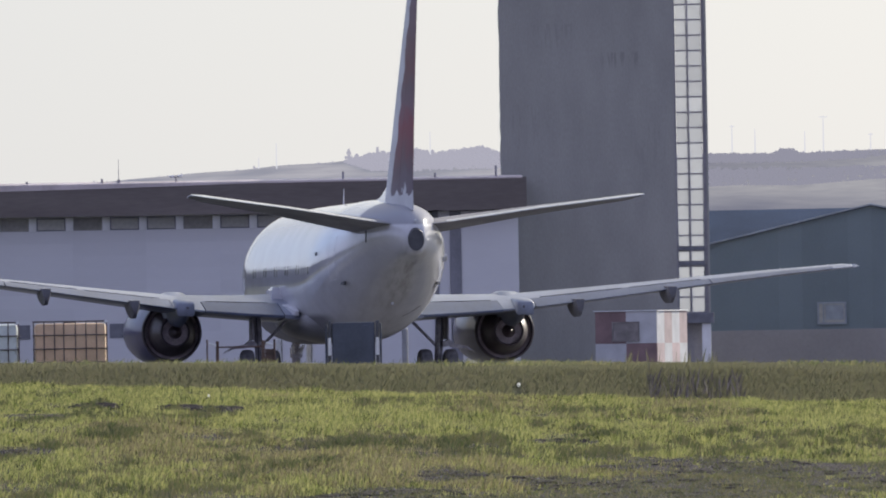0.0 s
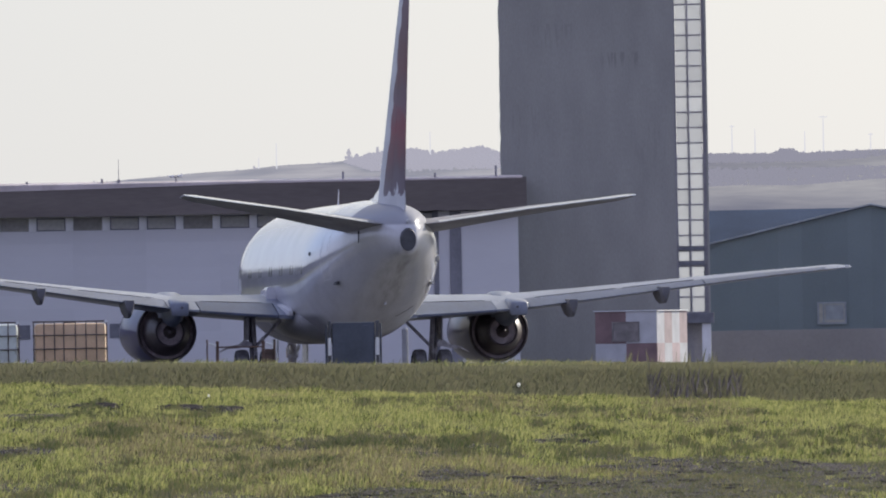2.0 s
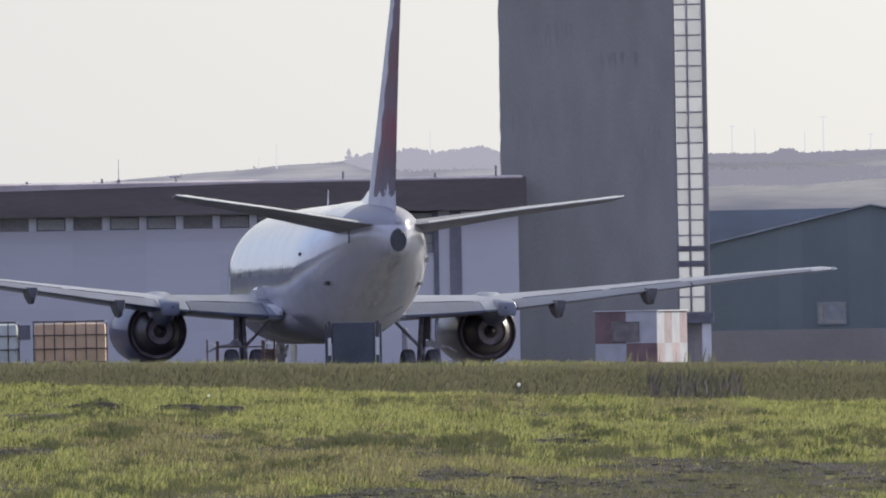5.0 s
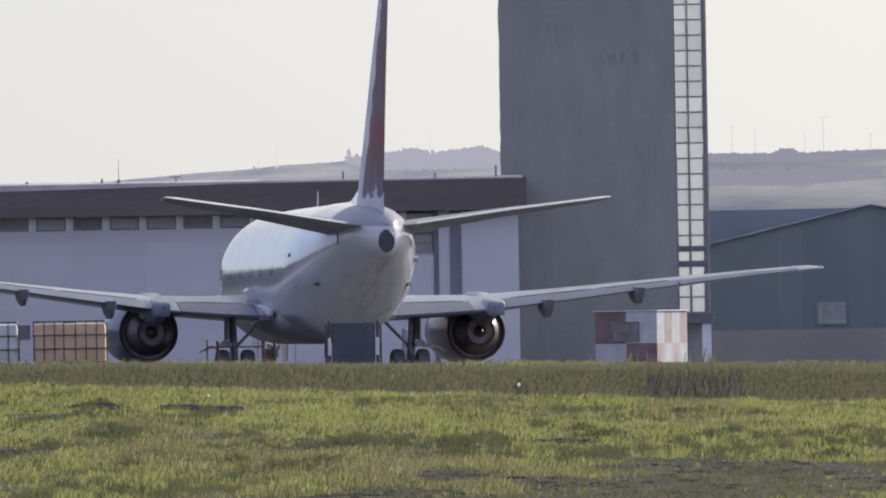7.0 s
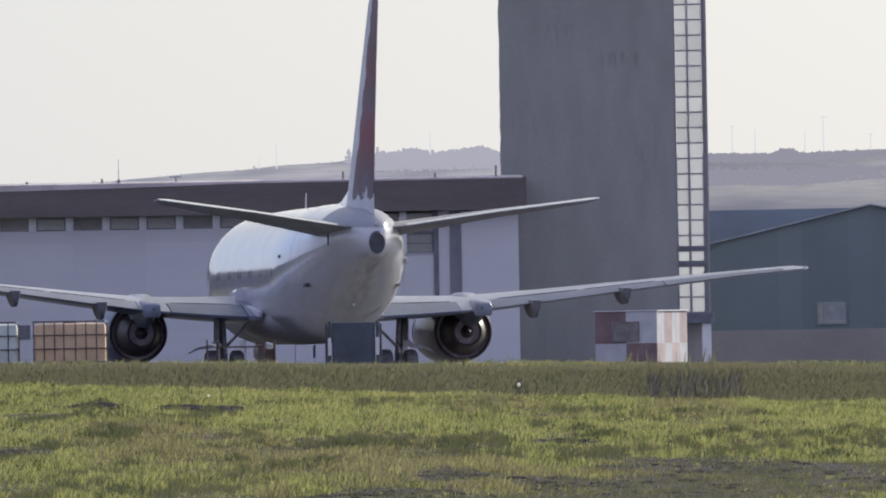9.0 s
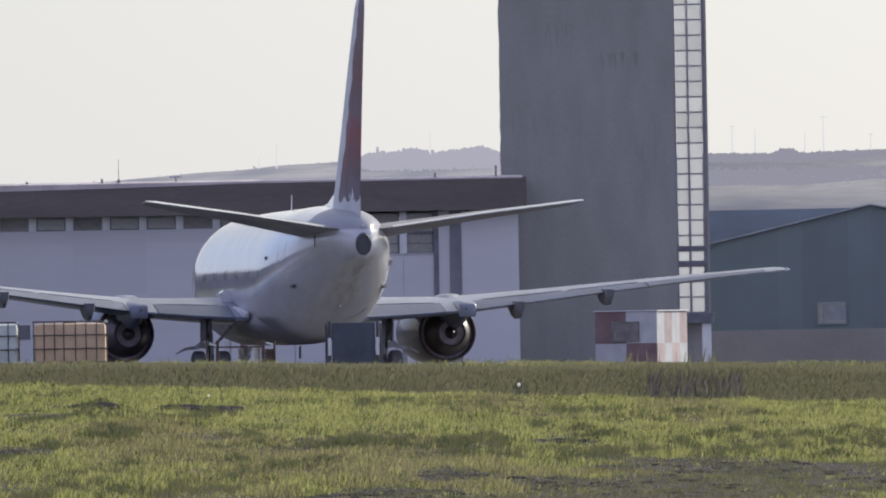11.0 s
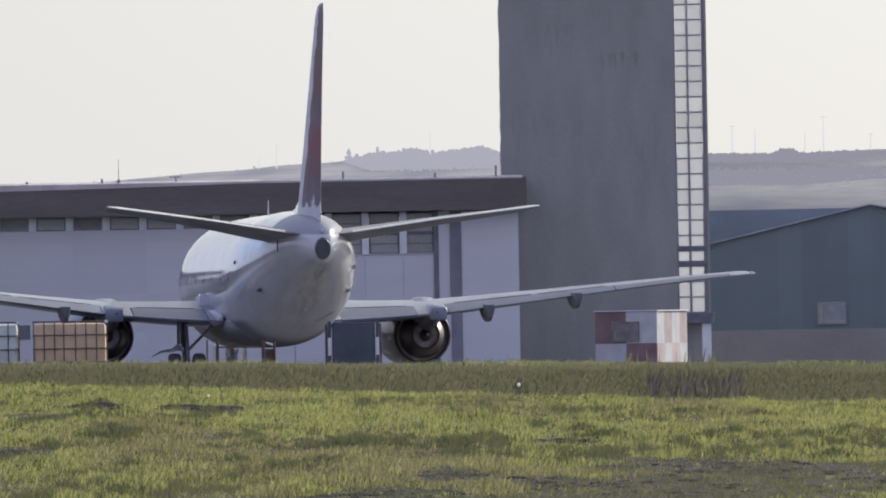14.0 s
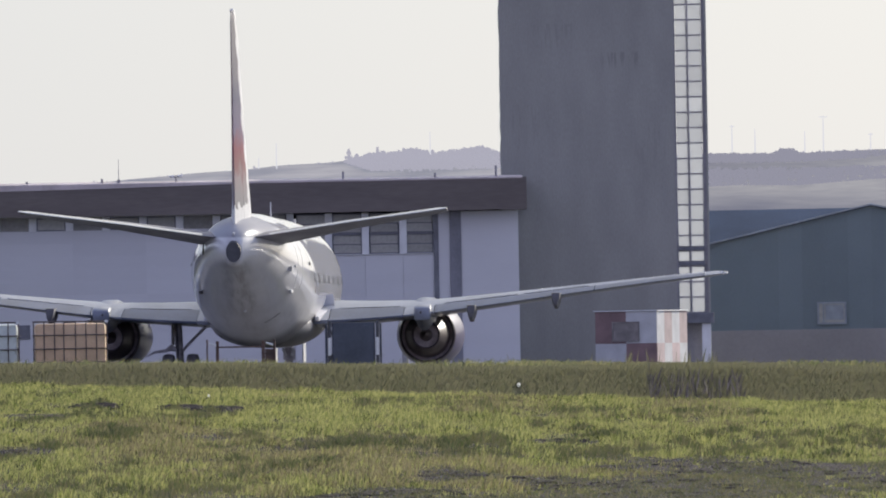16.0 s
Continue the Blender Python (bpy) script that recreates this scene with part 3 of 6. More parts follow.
# bare, stony places: centre, half sizes
BARE = [(-3.75, 115.6, 0.3, 1.9), (-2.68, 115.6, 0.42, 1.9), (-2.27, 115.4, 0.12, 1.8), (-4.2, 110.0, 0.4, 1.4), (-3.62, 93.6, 0.35, 1.2), (0.1, 85.6, 0.4, 2.0), (0.95, 83.5, 0.6, 2.2), (-0.4, 80.2, 0.5, 1.8), (1.35, 89.3, 0.25, 1.4),
        (2.1, 82.0, 1.5, 4.6), (3.0, 88.5, 1.5, 5.2), (2.2, 90.0, 0.8, 3.4), (4.0, 84.0, 0.9, 5.0), (-0.6, 77.6, 1.3, 1.8), (1.2, 78.0, 1.4, 2.8), (1.0, 101.0, 0.4, 1.6)]
TUFTS = [(-3.05, 99.4, 0.36, 1.0), (-0.74, 96.5, 0.42, 0.7), (0.02, 98.0, 0.26, 0.8), (0.34, 101.5, 0.16, 1.4), (1.35, 105.5, 0.26, 0.8), (1.17, 100.2, 0.15, 0.8), (2.21, 99.6, 0.22, 1.0), (2.87, 106.4, 0.3, 0.8), (3.5, 103.6, 0.3, 0.9),
         (4.11, 108.4, 0.34, 0.6), (3.42, 117.6, 0.3, 0.9), (-3.78, 114.2, 0.26, 0.7), (-2.85, 114.0, 0.2, 0.6), (-2.5, 114.3, 0.16, 0.6), (-3.25, 99.0, 0.24, 0.6), (3.49, 96.0, 0.3, 0.8), (-1.84, 101.3, 0.2, 0.8), (-1.72, 89.4, 0.22, 0.7), (-2.6, 89.0, 0.22, 0.6), (0.98, 107.8, 0.16, 1.0), (-3.5, 95.2, 0.2, 0.8), (-3.75, 117.4, 0.16, 0.6), (-3.2, 102.6, 0.4, 0.8), (-0.9, 97.4, 0.3, 0.8), (-1.02, 90.2, 0.24, 0.7), (0.45, 103.0, 0.2, 0.9), (1.6, 103.2, 0.4, 0.8), (2.6, 104.2, 0.3, 0.9)]


def bareness(x, y):
    """1 where soil shows, 0 in full grass."""
    out = np.zeros(np.shape(x))
    for cx, cy, rx, ry in BARE:
        out = np.maximum(out, np.clip(1.5 - 1.1 * (((x - cx) / rx) ** 2 + ((y - cy) / ry) ** 2), 0, 1))
    return out


# ---- ground ----
def make_ground():
    xs = np.unique(np.concatenate([np.linspace(-4000, -60, 22), np.linspace(-60, -12, 13), np.arange(-12, 12.01, 0.4), np.linspace(12, 60, 13), np.linspace(60, 4000, 22)]))
    ys = np.unique(np.concatenate([np.linspace(-400, 60, 16), np.arange(60, 176, 0.8), np.linspace(176, 350, 30), [360.0, 370.0, 400.0, 449.0, 482.0, 520.0], np.linspace(560, 4800, 28)]))
    gx, gy = np.meshgrid(xs, ys)
    v = np.column_stack([gx.ravel(), gy.ravel(), land(gx, gy).ravel()])
    w, h = len(xs), len(ys)
    idx = np.arange(w * h).reshape(h, w)
    f = np.column_stack([idx[:-1, :-1].ravel(), idx[:-1, 1:].ravel(), idx[1:, 1:].ravel(), idx[1:, :-1].ravel()])
    me = bpy.data.meshes.new("ground")
    me.from_pydata(v.tolist(), [], f.tolist())
    me.materials.append(M["soil"])
    me.shade_smooth()
    tagged(new("ground", me), "dark stony soil under rough airfield grass", "ground", kind="structure")


make_ground()


def make_apron():
    bm = bmesh.new()
    ys = [232, 260, 290, 300, 305, 314, 318, 323, 326, 330, 336, 345, 360, 370, 400, 449, 482]
    rows = [[bm.verts.new((x, y, float(land(x, y)) + (0.012 if y < 345 else 0.06))) for x in (-17, -14, 0, 14, 30, 60, 260)] for y in ys]
    for a, b in zip(rows, rows[1:]):
        for i in range(6):
            bm.faces.new((a[i], a[i + 1], b[i + 1], b[i]))
    tagged(new("apron", mesh_of(bm, M["apron"])), "worn grey concrete apron before the hangar", "apron", kind="structure")


make_apron()


# ---- the hangar ----
WALL_Y = 450.0


def make_hangar():
    hangar = thing("hangar", "long white-clad hangar with a deep dark fascia and high windows", "building", pose(0, WALL_Y, -0.06))
    L, R, D = -33.5, 3.25, 34.0
    low, z_sill, z_head, z_top = 0.0, 6.47, 7.02, 8.38
    pane_mesh = mesh_of(box(-0.6, 0.6, -0.01, 0.01, 0.0, 0.55), M["dark_pane"])
    dim_mesh = mesh_of(box(-0.6, 0.6, -0.01, 0.01, 0.0, 0.55), M["dim_pane"])
    big_mesh = mesh_of(box(-0.62, 0.62, -0.01, 0.01, 0.0, 0.83), M["dark_pane"])
    side_w = mesh_of(box(0, 0.3, 0.3, D, low, z_head), M["wall_white"])
    part("side_wall", side_w, None, hangar).location = (L, 0, 0)
    part("side_wall", side_w, None, hangar).location = (R - 0.3, 0, 0)
    part("back_wall", box(L, R, D, D + 0.3, low, z_head), M["wall_white"], hangar)
    # cladding panels below the windows
    x = -6.2
    panel = mesh_of(box(-1.54, 1.54, 0.04, 0.25, low, z_sill), M["wall_white"])
    rows = 12
    high = z_sill / rows
    board = mesh_of(box(-1.538, 1.538, 0.0, 0.039, 0.002, high - 0.002, 0.002), M["wall_white"])
    while x - 3.08 > L:
        back = part("panel", panel, None, hangar)
        back.location = (x - 1.54, 0, 0)
        for k in range(rows):
            part("board", board, None, back).location = (0, 0, k * high)
        x -= 3.08
    part("panel", box(L + 0.3, x, 0, 0.25, low, z_sill, 0.012), M["wall_white"], hangar)
    part("lintel", box(L, -6.2, 0.02, 0.25, z_head, z_head + 0.25), M["wall_white"], hangar)
    # door leaves below the tall windows
    for a, b in ((-6.18, -4.723), (-4.716, -3.183), (-3.176, -1.593), (-1.586, -0.30)):
        part("door_leaf", box(a, b, 0.02, 0.22, low, 5.27, 0.01), M["wall_white"], hangar)
    # small windows with broad white mullions
    x, k = -7.09, 0
    while x > L + 1:
        # some are framed in dark steel, the others are dim and frameless
        dim = k in (2, 5, 7, 10, 13, 14)
        w = part("window", dim_mesh if dim else pane_mesh, None, hangar)
        w.location = (x, 0.13, z_sill)
        part("window_frame", frame_bm(1.22, 0.55, 0.05), M["dim_pane" if dim else "frame_dark"], w).location = (0, -0.04, 0)
        part("mullion", box(-0.16, 0.16, -0.05, 0.25, z_sill, z_head, 0.008), M["wall_trim"], hangar).location = (x - 0.77, 0, 0)
        x -= 1.541
        k += 1
    part("mullion", box(-6.47, -6.16, -0.015, 0.25, 5.27, z_head, 0.008), M["wall_trim"], hangar)
    # tall windows in two rows
    for x in (-5.43, -3.93, -2.375, -0.93):
        for z in (5.29, 6.16):
            w = part("window", big_mesh, None, hangar)
            w.location = (x, 0.13, z)
            part("window_frame", frame_bm(1.24, 0.83, 0.05), M["frame_dark"], w).location = (0, -0.04, 0)
            part("glazing_bar", box(-0.6, 0.6, -0.03, 0.0, 0.38, 0.43), M["frame_dark"], w)
    for x in (-4.71, -3.165, -1.58):
        part("mullion", box(x - 0.15, x + 0.15, -0.02, 0.25, 5.27, z_head, 0.008), M["wall_trim"], hangar)
    part("transom", box(-6.16, -0.3, 0.05, 0.2, 6.12, 6.16), M["frame_dark"], hangar)
    part("sill", box(-6.2, -0.3, -0.05, 0.25, 5.27, 5.29), M["wall_trim"], hangar)
    # right end: dark post, white strip, grey column, white wall
    part("door_post", box(-0.30, -0.10, -0.04, 0.25, low, z_head), M["frame_dark"], hangar, "dark steel door post")
    part("panel", box(-0.10, 0.38, 0.0, 0.25, low, z_head, 0.01), M["wall_white"], hangar)
    part("column", box(0.38, 0.85, -0.06, 0.25, low, z_head, 0.01), M["column_grey"], hangar, "grey concrete column")
    part("panel", box(0.85, R, 0.0, 0.25, low, z_head, 0.01), M["wall_white"], hangar)
    for a, b in ((-17.86, -17.28), (-13.95, -13.05)):
        part("wall_vent", box(a, b, -0.03, 0.0, 1.95, 2.55, 0.01), M["frame_dark"], hangar, "dark louvred wall vent")
    # deep fascia, slightly worn along its top, and the roof
    bm, n = bmesh.new(), 90
    rnd = random.Random(4)
    rings = []
    for i in range(n + 1):
        x = L - 1 + (3.62 - L + 1) * i / n
        up, dn = 0.035 * rnd.random(), 0.03 * rnd.random()
        rings.append([(x, -0.75, z_head + 0.01 + dn), (x, -0.75, z_top - 0.02 + up), (x, -0.45, z_top + up), (x, -0.45, z_head + 0.01 + dn)])
    part("fascia", loft(rings, True, bm), M["fascia"], hangar, "deep dark brown fascia board")
    part("flashing", loft([[(x, -0.77, z_top - d), (x, -0.77, z_top + 0.02), (x, -0.3, z_top + 0.11), (x, -0.3, z_top - d)] for x, d in ((L - 1, 0.55), (-18.6, 0.24), (-13.5, 0.17), (-11.0, 0.12), (-8.0, 0.06), (3.45, 0.03))]), M["roof_edge"], hangar, "pale metal roof edge")
    part("roof", box(L - 1, 3.6, -0.44, D + 0.8, z_head + 0.26, z_top - 0.02), M["fascia"], hangar)
    for x, h, r in ((-17.3, 0.17, 0.05), (-14.15, 0.24, 0.05), (-4.05, 0.38, 0.045), (-0.2, 0.26, 0.04), (2.35, 0.52, 0.045)):
        part("roof_stub", rod((x, -0.5, z_top), (x, -0.5, z_top + h), r, 8), M["pole"], hangar)
    part("roof_mast", rod((-13.45, -0.5, z_top), (-13.45, -0.5, z_top + 1.05), 0.016, 8, 0.008), M["pole"], hangar)
    part("mast_foot", box(-13.52, -13.38, -0.57, -0.43, z_top, z_top + 0.2, 0.02), M["pole"], hangar)
    lamp = part("floodlight", box(-11.35, -11.12, -0.58, -0.42, z_top + 0.25, z_top + 0.33, 0.02), M["wall_trim"], hangar, "small pale roof floodlight")
    part("floodlight", box(-10.98, -10.75, -0.58, -0.42, z_top + 0.26, z_top + 0.34, 0.02), M["wall_trim"], hangar, "small pale roof floodlight")
    part("cross_bar", rod((-11.3, -0.5, z_top + 0.26), (-10.8, -0.5, z_top + 0.27), 0.025), M["pole"], lamp)
    part("floodlight_stem", rod((-11.05, -0.5, z_top), (-11.05, -0.5, z_top + 0.28), 0.03), M["pole"], lamp)


def frame_bm(w, h, t):
    bm = bmesh.new()
    for a in ((-w / 2, w / 2, 0, t), (-w / 2, w / 2, h - t, h), (-w / 2, -w / 2 + t, t, h - t), (w / 2 - t, w / 2, t, h - t)):
        box(a[0], a[1], -0.02, 0.02, a[2], a[3], bm=bm)
    return bm


make_hangar()


# ---- the concrete tower with its glazed stair ----
def make_tower():
    tower = thing("concrete_tower", "tall weathered grey concrete tower with a glazed stair strip", "tower", pose(0, 455, -0.06))
    L, R, top = 2.63, 9.99, 27.0
    bm = bmesh.new()
    rnd = random.Random(8)
    rings = []
    for i in range(61):
        z = top * i / 60
        a = L + rnd.uniform(-0.02, 0.02)
        rings.append([(a, 0, z), (R, 0, z), (R, 7.5, z), (a, 7.5, z)])
    part("shaft", loft(rings, True, bm), M["concrete"], tower, "board-marked grey concrete shaft")
    part("cap", box(L - 0.3, 11.7, -0.3, 7.8, top, top + 0.6, 0.05), M["concrete"], tower)
    # stair strip: two columns of milky panes in a dark frame
    x0, xm, x1, pitch = 10.06, 10.585, 11.17, 0.6535
    pane_l = mesh_of(box(x0 + 0.02, xm - 0.04, 0.09, 0.10, 0.02, pitch - 0.02), M["milky"])
    pane_r = mesh_of(box(xm + 0.04, x1 - 0.02, 0.09, 0.10, 0.02, pitch - 0.02), M["milky"])
    bar = mesh_of(box(x0, x1, 0.05, 0.12, -0.03, 0.03), M["strip"])
    z = 2.62
    while z < top - 0.7:
        part("pane", pane_l, None, tower).location = (0, 0, z)
        part("pane", pane_r, None, tower).location = (0, 0, z)
        part("rail", bar, None, tower).location = (0, 0, z)
        z += pitch
    for zz in (4.72, 5.35):
        part("landing_edge", box(x0, x1, -0.01, 0.2, zz - 0.09, zz + 0.09), M["frame_dark"], tower)
    part("rail", bar, None, tower).location = (0, 0, z)
    for a, b in ((R, x0), (xm - 0.035, xm + 0.035), (x1, x1 + 0.13)):
        part("stile", box(a, b, 0.04, 0.15, 2.55, top), M["strip"], tower)
    part("side_fin", box(x1 + 0.13, x1 + 0.22, -0.1, 0.14, 0.0, top), M["concrete"], tower)
    # foot of the stair: dark porch, door and white post
    porch = part("porch", box(10.02, 11.5, -1.1, 0.25, 2.15, 2.6, 0.03), M["frame_dark"], tower, "dark porch roof")
    part("porch_door", box(10.15, 10.95, -0.05, 0.2, 0.0, 2.15), M["column_grey"], porch)
    part("porch_post", box(10.98, 11.36, -1.0, -0.7, 0.0, 2.15, 0.02), M["wall_trim"], porch, "white porch post")
    part("foot_wall", box(R, 11.3, 0.0, 0.2, 0.0, 2.62), M["column_grey"], tower)


make_tower()


# ---- the teal hall ----
def make_hall():
    hall = thing("sheet_metal_hall", "dark teal sheet-metal hall with a pale verge and brown plinth", "building", pose(0, 500, -0.06))
    peak = 20.05
    left, right = 9.2, 30.9
    slope = (7.74 - 6.03) / (20.05 - 12.57)
    # gable front in upright sheets
    x = left
    while x < right - 0.01:
        b = min(x + 1.085, right)
        bm = bmesh.new()
        tops = [7.68 - slope * abs(q - peak) for q in (x, b)]
        pk = x < peak < b
        pts = [(x + 0.001, 0, 1.92), (b - 0.001, 0, 1.92), (b - 0.001, 0, tops[1])] + ([(peak, 0, 7.68)] if pk else []) + [(x + 0.001, 0, tops[0])]
        loft([[(p[0], yy, p[2]) for p in pts] for yy in (0.0, 0.12)], True, bm)
        part("wall_sheet", bm, M["teal"], hall)
        x = b
    part("plinth", box(left, right, -0.06, 0.14, 0, 1.92, 0.01), M["plinth"], hall, "brown rendered plinth")
    for s in (-1, 1):
        far = left if s < 0 else right
        za = 7.74 - slope * abs(far - peak)
        bm = bmesh.new()
        loft([[(peak, y, 7.74 + e), (far - s * -0.3, y, za - slope * 0.3 + e)] + [(far - s * -0.3, y, za - slope * 0.3 - 0.075 + e), (peak, y, 7.665 + e)] for y, e in ((-0.16, 0), (-0.06, 0))], True, bm)
        part("verge", bm, M["teal_trim"], hall, "pale metal verge trim")
        bm = bmesh.new()
        loft([[(peak, y, 7.72), (far - s * -0.3, y, za - slope * 0.3 - 0.02), (far - s * -0.3, y, za - slope * 0.3 - 0.1), (peak, y, 7.62)] for y in (-0.05, 24)], True, bm)
        part("roof", bm, M["teal_roof"], hall)
        part("side_wall", box(far - (0 if s < 0 else 0.2), far + (0.2 if s < 0 else 0), 0.12, 24, 0, za - 0.1), M["teal"], hall)
    part("back_wall", box(left, right, 24, 24.2, 0, 5.0), M["teal"], hall)
    win = part("window", box(17.5, 18.8, -0.02, 0.03, 2.17, 3.16), M["dark_pane"], hall, "large dusty hall window")
    fr = frame_bm(1.36, 1.04, 0.09)
    fo = part("window_frame", fr, M["hall_frame"], win)
    fo.location = (18.15, -0.05, 2.14)
    part("glazing_bar", box(17.72, 17.80, -0.06, -0.02, 2.2, 3.1), M["hall_frame"], win)
    part("blind", box(17.85, 18.7, -0.045, -0.022, 2.35, 3.05), M["hall_frame"], win, "pale lowered blind")
    # the long range behind it, with a roof that slopes this way
    rng = thing("long_range", "long low range with a blue sheet roof behind the hall", "building", pose(0, 530, -0.06))
    part("wall", box(9.5, 60, 0, 0.25, 0, 5.0), M["teal"], rng)
    bm = bmesh.new()
    loft([[(x, -0.4, 4.9), (x, 9.0, 8.05 + e), (x, 18, 4.9), (x, 18, 4.7), (x, 9, 7.85 + e), (x, -0.4, 4.7)] for x, e in ((9.2, 0.0), (60, 0.12))], True, bm)
    part("roof", bm, M["teal_roof"], rng, "faded blue sheet roof")
    part("wall", box(9.5, 60, 17.5, 17.75, 0, 5.0), M["teal"], rng)


make_hall()


# ---- the chequered hut ----
def make_hut():
    hut = thing("chequered_hut", "red and white chequered airfield hut with a small window", "hut", pose(7.99, 400, float(land(8, 400)), rz=-23))
    # local: corner nearest the camera at the origin; the shaded front runs to -x, the sunlit side to +y
    W, D, H, band = 2.48, 3.05, 2.52, 1.27
    part("body", box(-W + 0.03, -0.03, 0.03, D - 0.03, 0, H - 0.03), M["hut_white"], hut)
    for i, (a, b) in enumerate(((-W, -W / 2), (-W / 2, 0.0))):
        for k, (c, d) in enumerate(((0, band), (band, H - 0.06))):
            red = (i + k) % 2 == 1
            part("front_panel", box(a, b - 0.004, 0.0, 0.028, c, d - 0.004), M["red" if red else "hut_white"], hut)
    for i in range(4):
        a, b = D * i / 4, D * (i + 1) / 4
        for k, (c, d) in enumerate(((0, band), (band, H - 0.06))):
            red = (i + k) % 2 == 1
            part("side_panel", box(-0.028, 0.0, a + 0.03 * (i == 0), b - 0.004, c, d - 0.004), M["pink" if not red else "hut_white"], hut)
    part("roof", box(-W - 0.05, 0.05, -0.05, D + 0.05, H - 0.06, H - 0.02, 0.01), M["hut_white"], hut, "white flat roof slab")
    win = part("window", box(-1.78, -0.72, -0.02, 0.0, 1.36, 2.06), M["hut_window"], hut, "dull brownish window")
    part("window_frame", frame_bm(1.1, 0.74, 0.05), M["hut_window"], win).location = (-1.25, -0.03, 1.34)


make_hut()

# pale bollard before the hangar doors
post = thing("bollard", "grey painted steel bollard before the hangar doors", "bollard", pose(-1.53, 436, -0.05))
part("post", rod((0, 0, 0), (0, 0, 2.05), 0.13, 14), M["blind"], post)
part("post_cap", rod((0, 0, 2.05), (0, 0, 2.12), 0.13, 14, 0.06), M["blind"], post)


# ---- liquid totes in cages on the grass edge ----
def make_tote(name, tank_mat, label, x, y):
    g = float(land(x, y))
    tote = thing(name, label, "container", pose(x, y, g, rz=2), group="caged liquid totes")
    top = 1.43 - g
    part("pallet_deck", box(-0.6, 0.6, -0.5, 0.5, 0.11, 0.15, 0.005), M["pallet"], tote, "grey wooden pallet deck")
    for px in (-0.5, 0.0, 0.5):
        part("pallet_block", box(px - 0.07, px + 0.07, -0.5, 0.5, 0, 0.11), M["pallet"], tote)
    tank = part("tank", box(-0.575, 0.575, -0.475, 0.475, 0.151, top - 0.03, 0.06), tank_mat, tote, smooth=True)
    part("filler_cap", rod((0, 0, top - 0.03), (0, 0, top + 0.005), 0.1, 16), M["post_dark"], tank)
    vert = mesh_of(rod((0, 0, 0.15), (0, 0, top), 0.009, 6), M["cage"])
    for i in range(8):
        for yy in (-0.49, 0.49):
            part("cage_bar", vert, None, tote).location = (-0.59 + 1.18 * i / 7 - (0.02 if i in (3,) else 0), yy, 0)
    for i in range(1, 6):
        for xx in (-0.59, 0.59):
            part("cage_bar", vert, None, tote).location = (xx, -0.49 + 0.98 * i / 6, 0)
    long, short = mesh_of(rod((-0.6, 0, 0), (0.6, 0, 0), 0.010, 6), M["cage"]), mesh_of(rod((0, -0.5, 0), (0, 0.5, 0), 0.010, 6), M["cage"])
    for k in range(6):
        z = top - 0.22 * k
        if z < 0.16:
            break
        for yy in (-0.50, 0.50):
            part("cage_rail", long, None, tote).location = (0, yy, z)
        for xx in (-0.60, 0.60):
            part("cage_rail", short, None, tote).location = (xx, 0, z)
    part("corner_clip", box(0.55, 0.605, -0.515, -0.48, top - 0.03, top + 0.01, 0.004), M["reflector"], tote)


make_tote("liquid_tote", M["tank_orange"], "amber plastic liquid tote in a steel cage", -6.00, 173)
make_tote("liquid_tote", M["tank_white"], "milky white plastic liquid tote in a steel cage", -7.42, 173)


# ---- dark blue cabinet between two posts ----
def make_cabinet():
    g = float(land(-1.66, 200))
    cab = thing("steel_cabinet", "dark blue steel cabinet flanked by posts with white bands", "cabinet", pose(-1.66, 200, g))
    top = 1.435 - g
    body = part("body", box(-0.40, 0.40, 0, 0.5, 0.05, top, 0.012), M["cabinet"], cab)
    part("door", box(-0.37, 0.37, -0.012, 0.0, 0.1, top - 0.06, 0.004), M["cabinet"], body)
    part("base", box(-0.42, 0.42, 0.02, 0.48, 0, 0.05), M["post_dark"], cab)
    for x in (-0.447, 0.447):
        post = part("post", box(x - 0.032, x + 0.032, -0.03, 0.04, 0, top + 0.03, 0.006), M["post_dark"], cab)
        part("reflective_band", box(x - 0.028, x + 0.028, -0.034, -0.03, top - 0.61, top - 0.28), M["reflector"], post, "white reflective band")
    part("side_panel", box(-0.53, -0.485, 0.05, 0.45, 0.0, top - 0.02, 0.005), M["cabinet"], cab)
    part("side_panel", box(0.485, 0.525, 0.05, 0.45, 0.0, top - 0.02, 0.005), M["cabinet"], cab)


make_cabinet()


# ---- trestle barrier ----
def make_barrier():
    g = float(land(-3.75, 200))
    bar = thing("trestle_barrier", "rusty steel trestle barrier with white corner strips", "barrier", pose(-3.75, 200, g))
    z = 1.03 - g
    part("rail", box(-0.46, 0.40, -0.02, 0.02, z - 0.03, z, 0.005), M["rust"], bar)
    part("rail", box(-0.46, 0.40, -0.02, 0.02, 0.3, 0.33, 0.005), M["rust"], bar)
    for x, w, h in ((-0.64, 0.014, 0.13), (-0.45, 0.03, 0.10), (0.405, 0.032, 0.1), (0.615, 0.02, 0.12)):
        part("leg", box(x - w, x + w, -0.03, 0.03, 0, z + h - 0.0, 0.005), M["rust"], bar)
    part("mesh_sheet", box(0.44, 0.60, 0.0, 0.012, 0.1, z - 0.06), M["rust"], bar)
    for a in (-0.60, 0.46):
        part("white_strip", rod((a, -0.035, z + 0.055), (a + 0.13, -0.035, z + 0.015), 0.02, 6), M["reflector"], bar, "white tilted strip")


make_barrier()


